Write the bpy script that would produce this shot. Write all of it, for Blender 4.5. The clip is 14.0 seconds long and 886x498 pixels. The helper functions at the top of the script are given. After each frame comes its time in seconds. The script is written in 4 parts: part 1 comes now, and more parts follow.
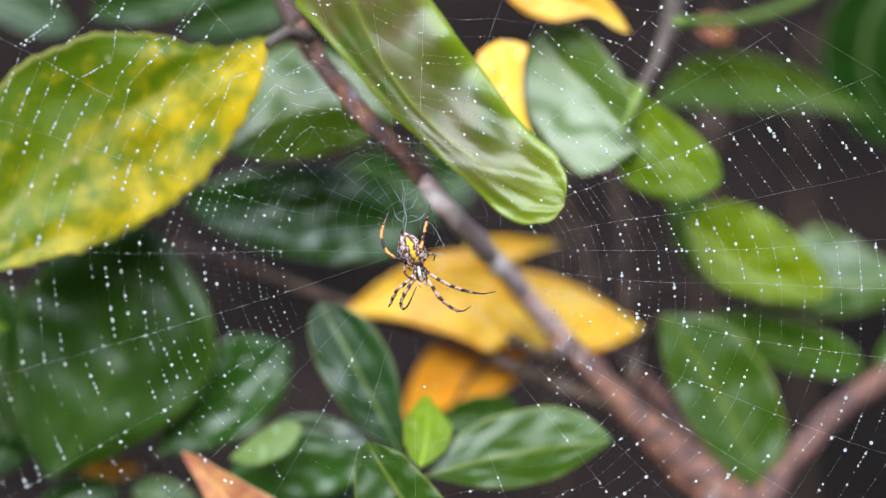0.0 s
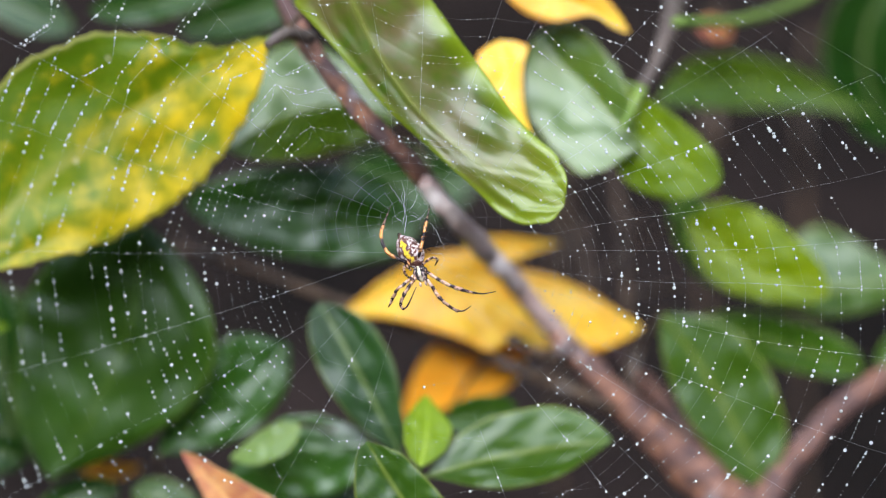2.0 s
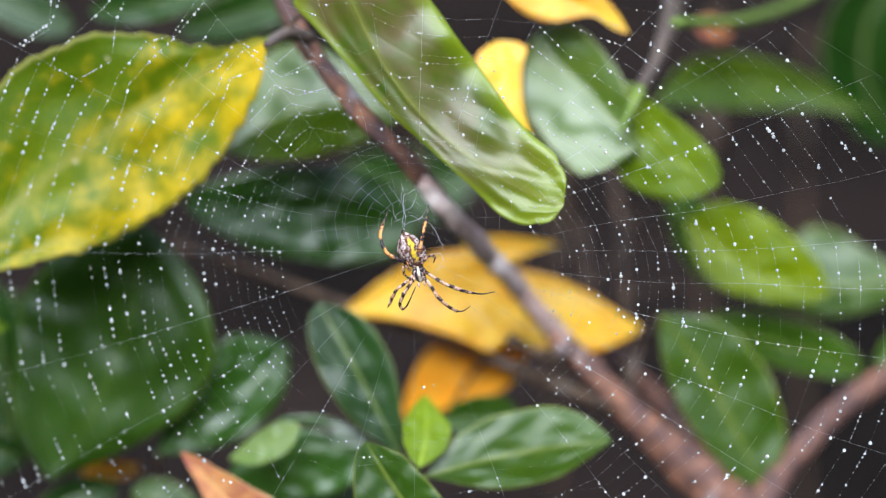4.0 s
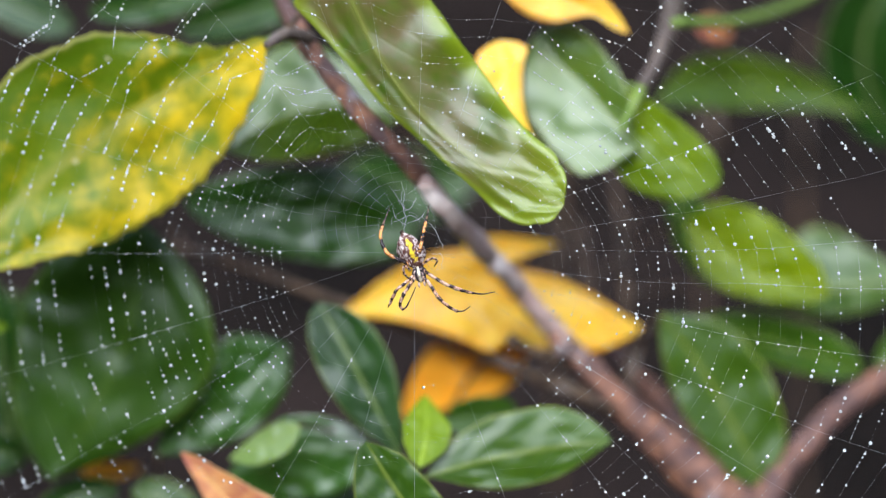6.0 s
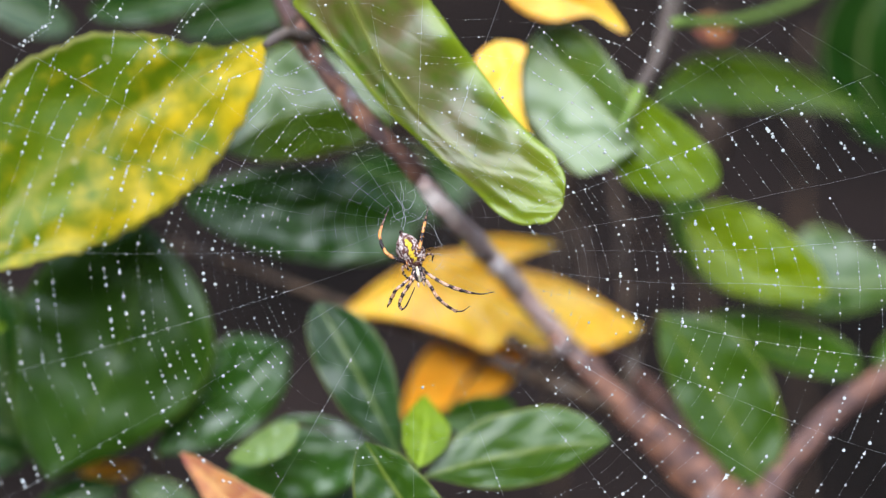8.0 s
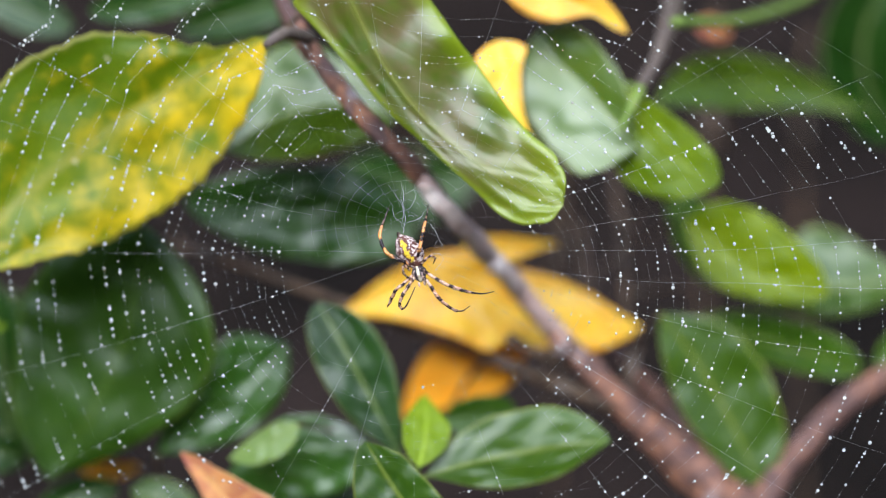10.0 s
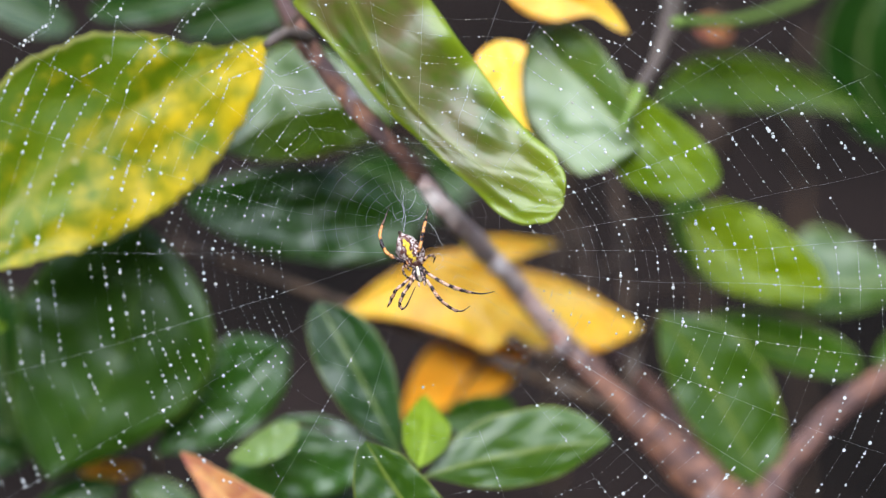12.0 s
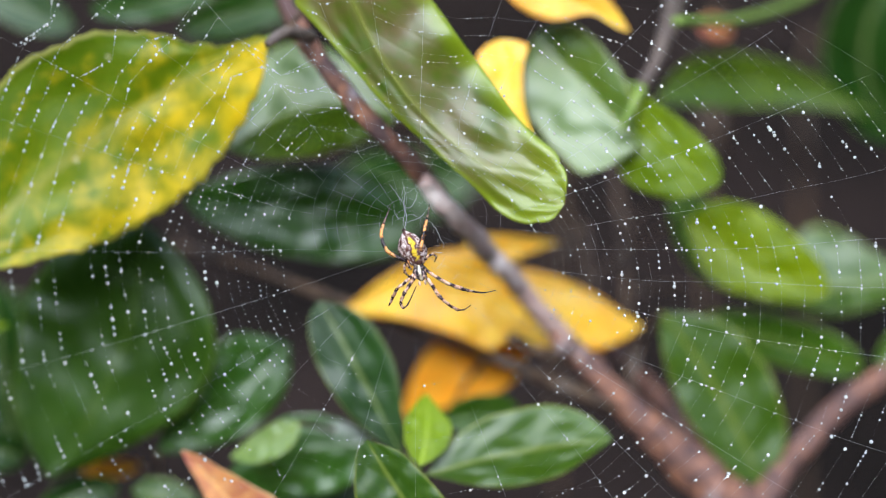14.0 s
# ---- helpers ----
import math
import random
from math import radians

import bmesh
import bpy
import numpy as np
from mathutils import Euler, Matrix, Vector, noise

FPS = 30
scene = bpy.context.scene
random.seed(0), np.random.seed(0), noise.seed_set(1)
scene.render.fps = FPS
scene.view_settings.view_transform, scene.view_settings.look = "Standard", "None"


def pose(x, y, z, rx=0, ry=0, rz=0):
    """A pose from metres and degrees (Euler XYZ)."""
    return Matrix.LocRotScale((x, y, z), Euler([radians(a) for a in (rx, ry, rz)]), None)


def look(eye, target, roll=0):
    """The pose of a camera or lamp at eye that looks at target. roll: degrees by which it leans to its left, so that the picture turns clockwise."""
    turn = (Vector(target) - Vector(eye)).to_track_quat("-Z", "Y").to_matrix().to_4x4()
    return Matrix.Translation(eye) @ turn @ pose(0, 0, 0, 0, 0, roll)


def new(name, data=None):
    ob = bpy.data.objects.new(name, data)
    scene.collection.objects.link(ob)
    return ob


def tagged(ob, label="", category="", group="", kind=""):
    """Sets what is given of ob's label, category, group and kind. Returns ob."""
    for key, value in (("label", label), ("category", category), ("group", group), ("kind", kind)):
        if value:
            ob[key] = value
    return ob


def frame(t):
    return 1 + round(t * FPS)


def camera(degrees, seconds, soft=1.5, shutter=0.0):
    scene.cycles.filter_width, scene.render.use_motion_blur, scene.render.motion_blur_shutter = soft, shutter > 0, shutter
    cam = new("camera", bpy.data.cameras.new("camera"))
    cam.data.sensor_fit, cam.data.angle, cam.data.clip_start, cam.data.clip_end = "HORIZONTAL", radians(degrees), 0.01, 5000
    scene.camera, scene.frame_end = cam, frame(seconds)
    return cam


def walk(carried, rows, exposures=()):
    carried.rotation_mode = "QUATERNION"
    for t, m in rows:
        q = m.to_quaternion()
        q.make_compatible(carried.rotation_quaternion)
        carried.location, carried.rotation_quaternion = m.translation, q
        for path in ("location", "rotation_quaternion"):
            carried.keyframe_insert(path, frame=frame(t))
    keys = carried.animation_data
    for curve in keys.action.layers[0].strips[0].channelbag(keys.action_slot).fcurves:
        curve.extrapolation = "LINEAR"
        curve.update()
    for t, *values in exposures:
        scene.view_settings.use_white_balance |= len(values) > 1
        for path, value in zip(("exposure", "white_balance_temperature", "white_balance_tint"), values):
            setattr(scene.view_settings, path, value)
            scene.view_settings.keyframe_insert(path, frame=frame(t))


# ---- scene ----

# All places below are given in millimetres in the frame of the web: x to the right of its middle,
# y away from the stand, z up; FRAME turns them into the world, where the web hangs over the bed.
FRAME = pose(0, 0, 0.62, -20) @ Matrix.Scale(0.001, 4)


def W(p):
    return FRAME @ Vector(p[:3])


# ---- camera: a long lens on a stand, nearly still ----
cam = camera(16, 14.0, soft=0.85)
cam.data.dof.use_dof = True
cam.data.dof.focus_distance = 0.750
cam.data.dof.aperture_fstop = 3.6
cam.data.dof.aperture_blades = 0
EYE = W((0, -750, 0))
SWAY = [(0, 0, 0), (2.0, 0.03, 0), (3.0, 0.1, -0.07), (5.5, 0.33, -0.05), (6.0, 0.18, -0.08), (6.5, 0.27, -0.16),
        (7.0, 0.34, -0.08), (8.0, 0.36, -0.08), (10.5, 0.30, 0.0), (11.0, 0.33, 0.0), (12.0, 0.28, -0.02),
        (12.5, 0.13, 0.1), (13.0, 0.22, 0.12), (13.5, 0.05, 0.26), (14.0, 0.0, 0.26)]
walk(cam, [(t, look(EYE, W((a, 0, -b)))) for t, a, b in SWAY])

# ---- light: a bright overcast sky ----
scene.view_settings.exposure = 2.13
SUN_UP, SUN_ROUND = 54, 187
world = bpy.data.worlds.new("overcast_sky")
scene.world = world
world.use_nodes = True
wt = world.node_tree
sky = wt.nodes.new("ShaderNodeTexSky")
sky.sky_type = "NISHITA"
sky.sun_disc = False
sky.sun_elevation = radians(SUN_UP)
sky.sun_rotation = radians(SUN_ROUND)
sky.dust_density = 1.5
sky.ozone_density = 1.5
pale = wt.nodes.new("ShaderNodeHueSaturation")
pale.inputs["Saturation"].default_value = 0.95
wt.links.new(sky.outputs[0], pale.inputs["Color"])
wt.links.new(pale.outputs[0], wt.nodes["Background"].inputs["Color"])
wt.nodes["Background"].inputs["Strength"].default_value = 0.09
sun = new("sun", bpy.data.lights.new("sun", "SUN"))
sun.data.energy = 1.3
sun.data.angle = radians(50)
sun.data.color = (0.8, 0.92, 1.0)
a, e = radians(SUN_ROUND), radians(SUN_UP)
sun.matrix_world = look((math.sin(a) * math.cos(e) * 5, math.cos(a) * math.cos(e) * 5, math.sin(e) * 5), (0, 0, 0))


# ---- materials ----
class Nodes:
    """A small shorthand for building node trees."""

    def __init__(self, name):
        self.mat = bpy.data.materials.new(name)
        self.mat.use_nodes = True
        self.t = self.mat.node_tree
        self.bsdf = self.t.nodes["Principled BSDF"]
        self.out = self.t.nodes["Material Output"]
        self.tc = self.t.nodes.new("ShaderNodeTexCoord")

    def put(self, socket, value):
        if isinstance(value, (int, float)):
            socket.default_value = value
        elif isinstance(value, tuple):
            socket.default_value = (*value, 1.0) if len(value) == 3 and socket.type == "RGBA" else value
        else:
            self.t.links.new(value, socket)

    def math(self, op, x, y=0.0, z=0.0):
        n = self.t.nodes.new("ShaderNodeMath")
        n.operation = op
        for s, v in zip(n.inputs, (x, y, z)):
            self.put(s, v)
        return n.outputs[0]

    def noise(self, scale, detail=4.0, rough=0.55, coord="Object", warp=0.0, stretch=None):
        n = self.t.nodes.new("ShaderNodeTexNoise")
        n.inputs["Scale"].default_value = scale
        n.inputs["Detail"].default_value = detail
        n.inputs["Roughness"].default_value = rough
        n.inputs["Distortion"].default_value = warp
        src = self.tc.outputs[coord]
        if stretch:
            m = self.t.nodes.new("ShaderNodeMapping")
            m.inputs["Scale"].default_value = stretch
            self.t.links.new(src, m.inputs["Vector"])
            src = m.outputs[0]
        self.t.links.new(src, n.inputs["Vector"])
        return n.outputs["Fac"]

    def cells(self, scale, coord="Object"):
        n = self.t.nodes.new("ShaderNodeTexVoronoi")
        n.inputs["Scale"].default_value = scale
        self.t.links.new(self.tc.outputs[coord], n.inputs["Vector"])
        return n

    def ramp(self, fac, stops, ease="LINEAR"):
        n = self.t.nodes.new("ShaderNodeValToRGB")
        n.color_ramp.interpolation = ease
        el = n.color_ramp.elements
        while len(el) < len(stops):
            el.new(0.5)
        for q, (p, c) in zip(el, stops):
            q.position = p
            q.color = (*c, 1.0) if isinstance(c, tuple) else (c, c, c, 1.0)
        self.put(n.inputs[0], fac)
        return n.outputs[0]

    def mix(self, fac, x, y, blend="MIX"):
        n = self.t.nodes.new("ShaderNodeMix")
        n.data_type = "RGBA"
        n.blend_type = blend
        self.put(n.inputs[0], fac)
        self.put(n.inputs[6], x)
        self.put(n.inputs[7], y)
        return n.outputs[2]

    def uv(self):
        n = self.t.nodes.new("ShaderNodeSeparateXYZ")
        self.t.links.new(self.tc.outputs["UV"], n.inputs[0])
        return n.outputs[0], n.outputs[1]

    def rand(self):
        return self.t.nodes.new("ShaderNodeObjectInfo").outputs["Random"]

    def bump(self, height, strength, distance):
        n = self.t.nodes.new("ShaderNodeBump")
        n.inputs["Strength"].default_value = strength
        n.inputs["Distance"].default_value = distance
        self.put(n.inputs["Height"], height)
        self.t.links.new(n.outputs[0], self.bsdf.inputs["Normal"])
        return n.outputs[0]

    def done(self, color, rough=0.5, metal=0.0, ior=1.45):
        self.put(self.bsdf.inputs["Base Color"], color)
        self.put(self.bsdf.inputs["Roughness"], rough)
        self.bsdf.inputs["Metallic"].default_value = metal
        self.bsdf.inputs["IOR"].default_value = ior
        return self.mat


RIBS = {}


def leaf_material(name, deep, main, pale, blotch=None, amount=0.5, grain=48.0, warm=0.0, gloss=0.32, thin=0.25, vein=(0.2, 0.26, 0.08), rib=0.5, margin=None, spec=0.25, scars=False, soft=0.0, fade=0.0, far=None, swell=0.6, across=0.0, rim=0.92):
    """Leathery leaf: two scales of colour, paler midrib and side veins, fine quilting, light passing through."""
    n = Nodes(name)
    u, v = n.uv()
    side = n.math("ABSOLUTE", v)
    broad = n.noise(35.0, 3.0)
    fine = n.noise(420.0, 5.0)
    col = n.mix(n.ramp(broad, [(0.3, 0.0), (0.7, 1.0)]), deep, main)
    col = n.mix(n.math("MULTIPLY", n.ramp(fine, [(0.45, 0.0), (0.75, 1.0)]), 0.35), col, pale)
    if across > 0:
        col = n.mix(n.ramp(n.math("MULTIPLY_ADD", v, 0.5, 0.5), [(0.1, 0.75), (0.5, 0.0)]), col, deep)
    if blotch:
        spots = n.math("ADD", n.noise(grain, 8.0, 0.68, warp=0.25), n.math("MULTIPLY", n.math("SUBTRACT", 0.35, u), warm))
        spots = n.math("ADD", spots, n.math("ADD", n.math("MULTIPLY", v, across), n.math("MULTIPLY", n.math("SUBTRACT", n.noise(330.0, 3.0), 0.5), 0.16)))
        lo = 0.62 - 0.3 * amount
        col = n.mix(n.ramp(spots, [(lo - 0.03 - soft, 0.0), (lo + 0.17 + soft, 1.0)]), col, blotch)
    if fade:
        col = n.mix(n.math("MULTIPLY", n.ramp(u, [(0.62, 0.0), (0.85, 1.0)] if far else [(0.3, 0.0), (0.75, 1.0)]), fade), col, far or deep)
    # slanting side veins that leave the midrib
    run = n.math("SUBTRACT", n.math("MULTIPLY", u, 11.0), n.math("MULTIPLY", side, 3.4))
    wob = n.math("ADD", run, n.math("MULTIPLY", n.noise(60.0, 2.0), 0.8))
    saw = n.math("ABSOLUTE", n.math("SUBTRACT", n.math("FRACT", wob), 0.5))
    veins = n.ramp(saw, [(0.0, 1.0), (0.07, 0.25), (0.16, 0.0)])
    ribs = n.ramp(side, [(0.0, 1.0), (0.045, 0.75), (0.09, 0.0)])
    mark = n.math("MAXIMUM", n.math("MULTIPLY", ribs, rib), n.math("MULTIPLY", veins, 0.14 * rib))
    col = n.mix(mark, col, vein)
    tone = n.math("ADD", 0.85, n.math("MULTIPLY", n.rand(), 0.3))
    hs = n.t.nodes.new("ShaderNodeHueSaturation")
    n.put(hs.inputs["Value"], tone)
    n.put(hs.inputs["Color"], col)
    col = hs.outputs[0]
    if scars:
        spot = n.cells(190.0)
        pick = n.math("GREATER_THAN", n.noise(60.0, 2.0), 0.64)
        col = n.mix(n.math("MULTIPLY", n.ramp(spot.outputs["Distance"], [(0.10, 0.8), (0.2, 0.0)]), pick), col, (0.5, 0.44, 0.26))
    # the thin margin of the blade is paler
    col = n.mix(n.ramp(side, [(rim, 0.0), (0.985, 0.7)]), col, margin or vein)
    relief = n.math("SUBTRACT", n.math("ADD", n.math("MULTIPLY", n.noise(110.0, 1.5), 0.22), n.math("MULTIPLY", n.noise(38.0, 1.0), swell)), n.math("MULTIPLY", veins, 0.05))
    n.bump(relief, 0.6, 0.001)
    rough = n.math("ADD", gloss, n.math("MULTIPLY", n.noise(70.0, 4.0), 0.16))
    n.done(col, rough, ior=1.5)
    n.bsdf.inputs["Specular IOR Level"].default_value = spec
    k = Nodes(name + "_midrib")
    RIBS[name] = k.done(k.mix(k.noise(300.0, 3.0), main, k.mix(0.35 + rib, main, vein)), 0.35)
    if thin:
        tr = n.t.nodes.new("ShaderNodeBsdfTranslucent")
        n.put(tr.inputs["Color"], n.mix(0.35, col, pale))
        mx = n.t.nodes.new("ShaderNodeMixShader")
        mx.inputs[0].default_value = thin
        n.t.links.new(n.bsdf.outputs[0], mx.inputs[1])
        n.t.links.new(tr.outputs[0], mx.inputs[2])
        n.t.links.new(mx.outputs[0], n.out.inputs["Surface"])
    return n.mat


GREEN = leaf_material("leaf_green", (0.0179, 0.053, 0.003), (0.0426, 0.105, 0.004), (0.0784, 0.14, 0.012), gloss=0.24, vein=(0.22, 0.25, 0.04), spec=0.4)
WET = leaf_material("leaf_wet_green", (0.028, 0.075, 0.003), (0.056, 0.12, 0.004), (0.0896, 0.15, 0.012), gloss=0.24, vein=(0.22, 0.25, 0.04), spec=0.5)
MEADOW = leaf_material("leaf_meadow_green", (0.06, 0.125, 0.003), (0.11, 0.185, 0.004), (0.15, 0.21, 0.012), gloss=0.26, vein=(0.2, 0.24, 0.05), rib=0.3, spec=0.9, swell=0.22)
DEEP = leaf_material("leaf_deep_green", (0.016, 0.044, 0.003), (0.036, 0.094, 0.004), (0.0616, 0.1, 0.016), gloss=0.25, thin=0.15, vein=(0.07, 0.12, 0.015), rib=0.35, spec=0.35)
FRESH = leaf_material("leaf_mid_green", (0.0672, 0.13, 0.001), (0.168, 0.25, 0.001), (0.224, 0.29, 0.004), gloss=0.26, thin=0.35, vein=(0.2, 0.27, 0.01), spec=0.3)
BRIGHT = leaf_material("leaf_bright_green", (0.0896, 0.17, 0.001), (0.2352, 0.32, 0.001), (0.3136, 0.36, 0.004), gloss=0.26, thin=0.35, vein=(0.27, 0.36, 0.01), spec=0.32)
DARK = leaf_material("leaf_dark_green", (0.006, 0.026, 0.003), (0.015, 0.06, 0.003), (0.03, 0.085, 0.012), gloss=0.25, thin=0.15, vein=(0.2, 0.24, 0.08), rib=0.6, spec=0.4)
GLOSSY = leaf_material("leaf_wet_dark_green", (0.016, 0.052, 0.005), (0.034, 0.1, 0.007), (0.05, 0.12, 0.016), gloss=0.2, thin=0.15, vein=(0.06, 0.1, 0.025), rib=0.35, spec=0.7)
LIME = leaf_material("leaf_fresh_green", (0.16, 0.27, 0.002), (0.27, 0.38, 0.002), (0.34, 0.42, 0.02), rib=0.2, gloss=0.35, thin=0.4, vein=(0.345, 0.42, 0.048))
# lime tip and margin colours paint in light shining through the blade
OLIVE = leaf_material("leaf_olive_green", (0.0336, 0.075, 0.002), (0.084, 0.115, 0.003), (0.1232, 0.13, 0.015), blotch=(0.12, 0.09, 0.03), amount=0.62, fade=0.8, far=(0.19, 0.25, 0.006), gloss=0.23, vein=(0.22, 0.22, 0.05), rib=0.5, margin=(0.26, 0.35, 0.012), rim=0.72, spec=0.55)
MOTTLED = leaf_material("leaf_turning_yellow", (0.062, 0.115, 0.001), (0.14, 0.19, 0.001), (0.3248, 0.3, 0.008), blotch=(0.6, 0.41, 0.006), amount=0.44, grain=85.0, warm=0.3, across=0.13, gloss=0.36, thin=0.3, vein=(0.27, 0.24, 0.04), rib=0.45, scars=True, soft=0.05, fade=0.1)
YELLOW = leaf_material("leaf_yellow", (0.9, 0.46, 0.012), (0.98, 0.72, 0.06), (0.98, 0.82, 0.35), blotch=(0.78, 0.33, 0.010), amount=0.46, grain=40.0, gloss=0.25, spec=0.4, thin=0.35, vein=(0.85, 0.5, 0.08), rib=0.3, margin=(0.8, 0.3, 0.012), rim=0.8)
ORANGE = leaf_material("leaf_orange", (0.86, 0.32, 0.006), (0.95, 0.45, 0.01), (0.95, 0.54, 0.06), blotch=(0.7, 0.22, 0.006), amount=0.2, gloss=0.5, thin=0.35, vein=(0.6, 0.25, 0.04), rib=0.3)
PEACH = leaf_material("leaf_pink_orange", (0.62, 0.24, 0.09), (0.74, 0.42, 0.07), (0.78, 0.5, 0.25), blotch=(0.38, 0.10, 0.07), amount=0.72, grain=70.0, gloss=0.5, thin=0.3, vein=(0.6, 0.4, 0.2), rib=0.3)


def bark_material(name, dark, warm, lichen, amount):
    n = Nodes(name)
    col = n.mix(n.ramp(n.noise(220.0, 6.0), [(0.35, 0.0), (0.65, 1.0)]), dark, warm)
    col = n.mix(n.ramp(n.noise(60.0, 5.0, warp=0.5), [(0.62 - 0.2 * amount, 0.0), (0.72 - 0.2 * amount, 1.0)]), col, lichen)
    col = n.mix(n.ramp(n.noise(95.0, 4.0, warp=0.4), [(0.40, 0.85), (0.55, 0.0)]), col, dark)
    crack = n.noise(500.0, 6.0, 0.7)
    n.bump(crack, 0.6, 0.0008)
    return n.done(col, n.math("ADD", 0.5, n.math("MULTIPLY", crack, 0.35)))


BARK = bark_material("bark", (0.08, 0.042, 0.04), (0.33, 0.14, 0.078), (0.37, 0.29, 0.29), 0.32)
# lichen colour raised to offset the olive leaf's shade on the branch
LIFTED_LICHEN = bark_material("lightened_lichen_bark", (0.45, 0.31, 0.275), (0.6, 0.45, 0.4), (0.77, 0.65, 0.6), 0.5)
TWIG = bark_material("twig_bark", (0.035, 0.02, 0.012), (0.135, 0.075, 0.04), (0.15, 0.115, 0.095), 0.25)
# crust colour likewise lifted against that shade
LIFTED_CRUST = bark_material("lightened_lichen_crusted_bark", (0.42, 0.27, 0.23), (0.56, 0.38, 0.33), (0.74, 0.64, 0.6), 0.46)
GREY_STEM = bark_material("grey_stem_bark", (0.085, 0.06, 0.05), (0.18, 0.135, 0.11), (0.28, 0.23, 0.21), 0.4)
SHOOT = bark_material("green_shoot", (0.12, 0.19, 0.03), (0.2, 0.28, 0.05), (0.3, 0.34, 0.12), 0.3)


def soil_material():
    n = Nodes("dark_wet_soil")
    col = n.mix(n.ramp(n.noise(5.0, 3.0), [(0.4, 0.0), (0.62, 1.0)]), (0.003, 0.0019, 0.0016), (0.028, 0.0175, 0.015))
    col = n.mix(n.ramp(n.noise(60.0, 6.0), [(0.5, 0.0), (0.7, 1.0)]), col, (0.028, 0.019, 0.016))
    n.bump(n.noise(90.0, 8.0, 0.65), 0.8, 0.01)
    n.bsdf.inputs["Specular IOR Level"].default_value = 0.1
    return n.done(col, 0.95)


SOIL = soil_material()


def water_material():
    n = Nodes("whitened_dew_water")
    # white diffuse share stands in for bright sky caught in the drops
    n.bsdf.inputs["Transmission Weight"].default_value = 0.7
    n.bsdf.inputs["Specular IOR Level"].default_value = 0.9
    return n.done((1.0, 1.0, 1.0), 0.02, ior=1.33)


def silk_material(name, dull, bright):
    n = Nodes(name)
    n.bsdf.inputs["Sheen Weight"].default_value = 0.3
    return n.done(n.mix(n.noise(900.0, 2.0), dull, bright), 0.35)


WATER = water_material()
SILK = silk_material("spider_silk", (0.6, 0.6, 0.62), (0.85, 0.85, 0.85))
THREAD = silk_material("fine_clear_silk", (0.27, 0.27, 0.285), (0.4, 0.4, 0.41))


# ---- building blocks ----
ORIGIN = {}


def thing(name, at, label, category, group="", kind=""):
    """A top-level Empty at a world place."""
    ob = tagged(new(name), label, category, group, kind)
    ob.empty_display_size = 0.01
    ob.location = at
    ORIGIN[ob] = Vector(at)
    return ob


def part(name, bm, material, parent=None, label="", origin=None, smooth=True):
    """Links a bmesh in world places as one mesh object, its origin at a place of its own."""
    o = Vector(origin) if origin is not None else (ORIGIN[parent] if parent else Vector())
    bmesh.ops.translate(bm, vec=-o, verts=bm.verts)
    me = bpy.data.meshes.new(name)
    bm.to_mesh(me)
    bm.free()
    if smooth:
        me.polygons.foreach_set("use_smooth", [True] * len(me.polygons))
    me.materials.append(material)
    ob = new(name, me)
    ORIGIN[ob] = o
    if parent:
        ob.parent = parent
        ob.location = o - ORIGIN[parent]
    else:
        ob.location = o
    return tagged(ob, label)


def smooth_path(pts, steps):
    """Catmull-Rom through rows of numbers."""
    a = np.array(pts, float)
    if len(a) == 2:
        return [a[0] + (a[1] - a[0]) * k / steps for k in range(steps + 1)]
    a = np.vstack([2 * a[0] - a[1], a, 2 * a[-1] - a[-2]])
    out = []
    for i in range(1, len(a) - 2):
        p0, p1, p2, p3 = a[i - 1:i + 3]
        for k in range(steps):
            t = k / steps
            out.append(0.5 * (2 * p1 + (p2 - p0) * t + (2 * p0 - 5 * p1 + 4 * p2 - p3) * t * t + (3 * p1 - p0 - 3 * p2 + p3) * t ** 3))
    out.append(a[-2])
    return out


def tube(bm, rows, sides=10, lumps=0.0, seed=0.0, caps=True, pitch=0.16):
    """A tube through rows of (x, y, z, radius) in millimetres; UV runs along and around it."""
    uv = bm.loops.layers.uv.verify()
    rings = []
    pts = [Vector(r[:3]) for r in rows]
    total = sum((q - p).length for p, q in zip(pts, pts[1:])) or 1.0
    gone, up = 0.0, Vector((0.13, -1, 0.21))
    marks = []
    for i, r in enumerate(rows):
        t = (pts[min(i + 1, len(pts) - 1)] - pts[max(i - 1, 0)]).normalized()
        x = t.cross(up)
        x = x.normalized() if x.length > 1e-4 else t.orthogonal().normalized()
        y = t.cross(x)
        ring = []
        for k in range(sides):
            w = 2 * math.pi * k / sides
            rad = r[3]
            if lumps:
                q = pts[i] * pitch + (x * math.cos(w) + y * math.sin(w)) * 0.9 + Vector((seed, 0, 0))
                rad *= 1 + lumps * noise.noise(q)
            ring.append(bm.verts.new(W(pts[i] + (x * math.cos(w) + y * math.sin(w)) * rad)))
        rings.append(ring)
        if i:
            gone += (pts[i] - pts[i - 1]).length
        marks.append(gone / total)
    for i in range(len(rings) - 1):
        for k in range(sides):
            j = (k + 1) % sides
            f = bm.faces.new((rings[i][k], rings[i][j], rings[i + 1][j], rings[i + 1][k]))
            for lp, c in zip(f.loops, ((marks[i], k), (marks[i], k + 1), (marks[i + 1], k + 1), (marks[i + 1], k))):
                lp[uv].uv = (c[0], c[1] / sides)
    if caps:
        bm.faces.new(list(reversed(rings[0])))
        bm.faces.new(rings[-1])
    return bm


WOOD = []


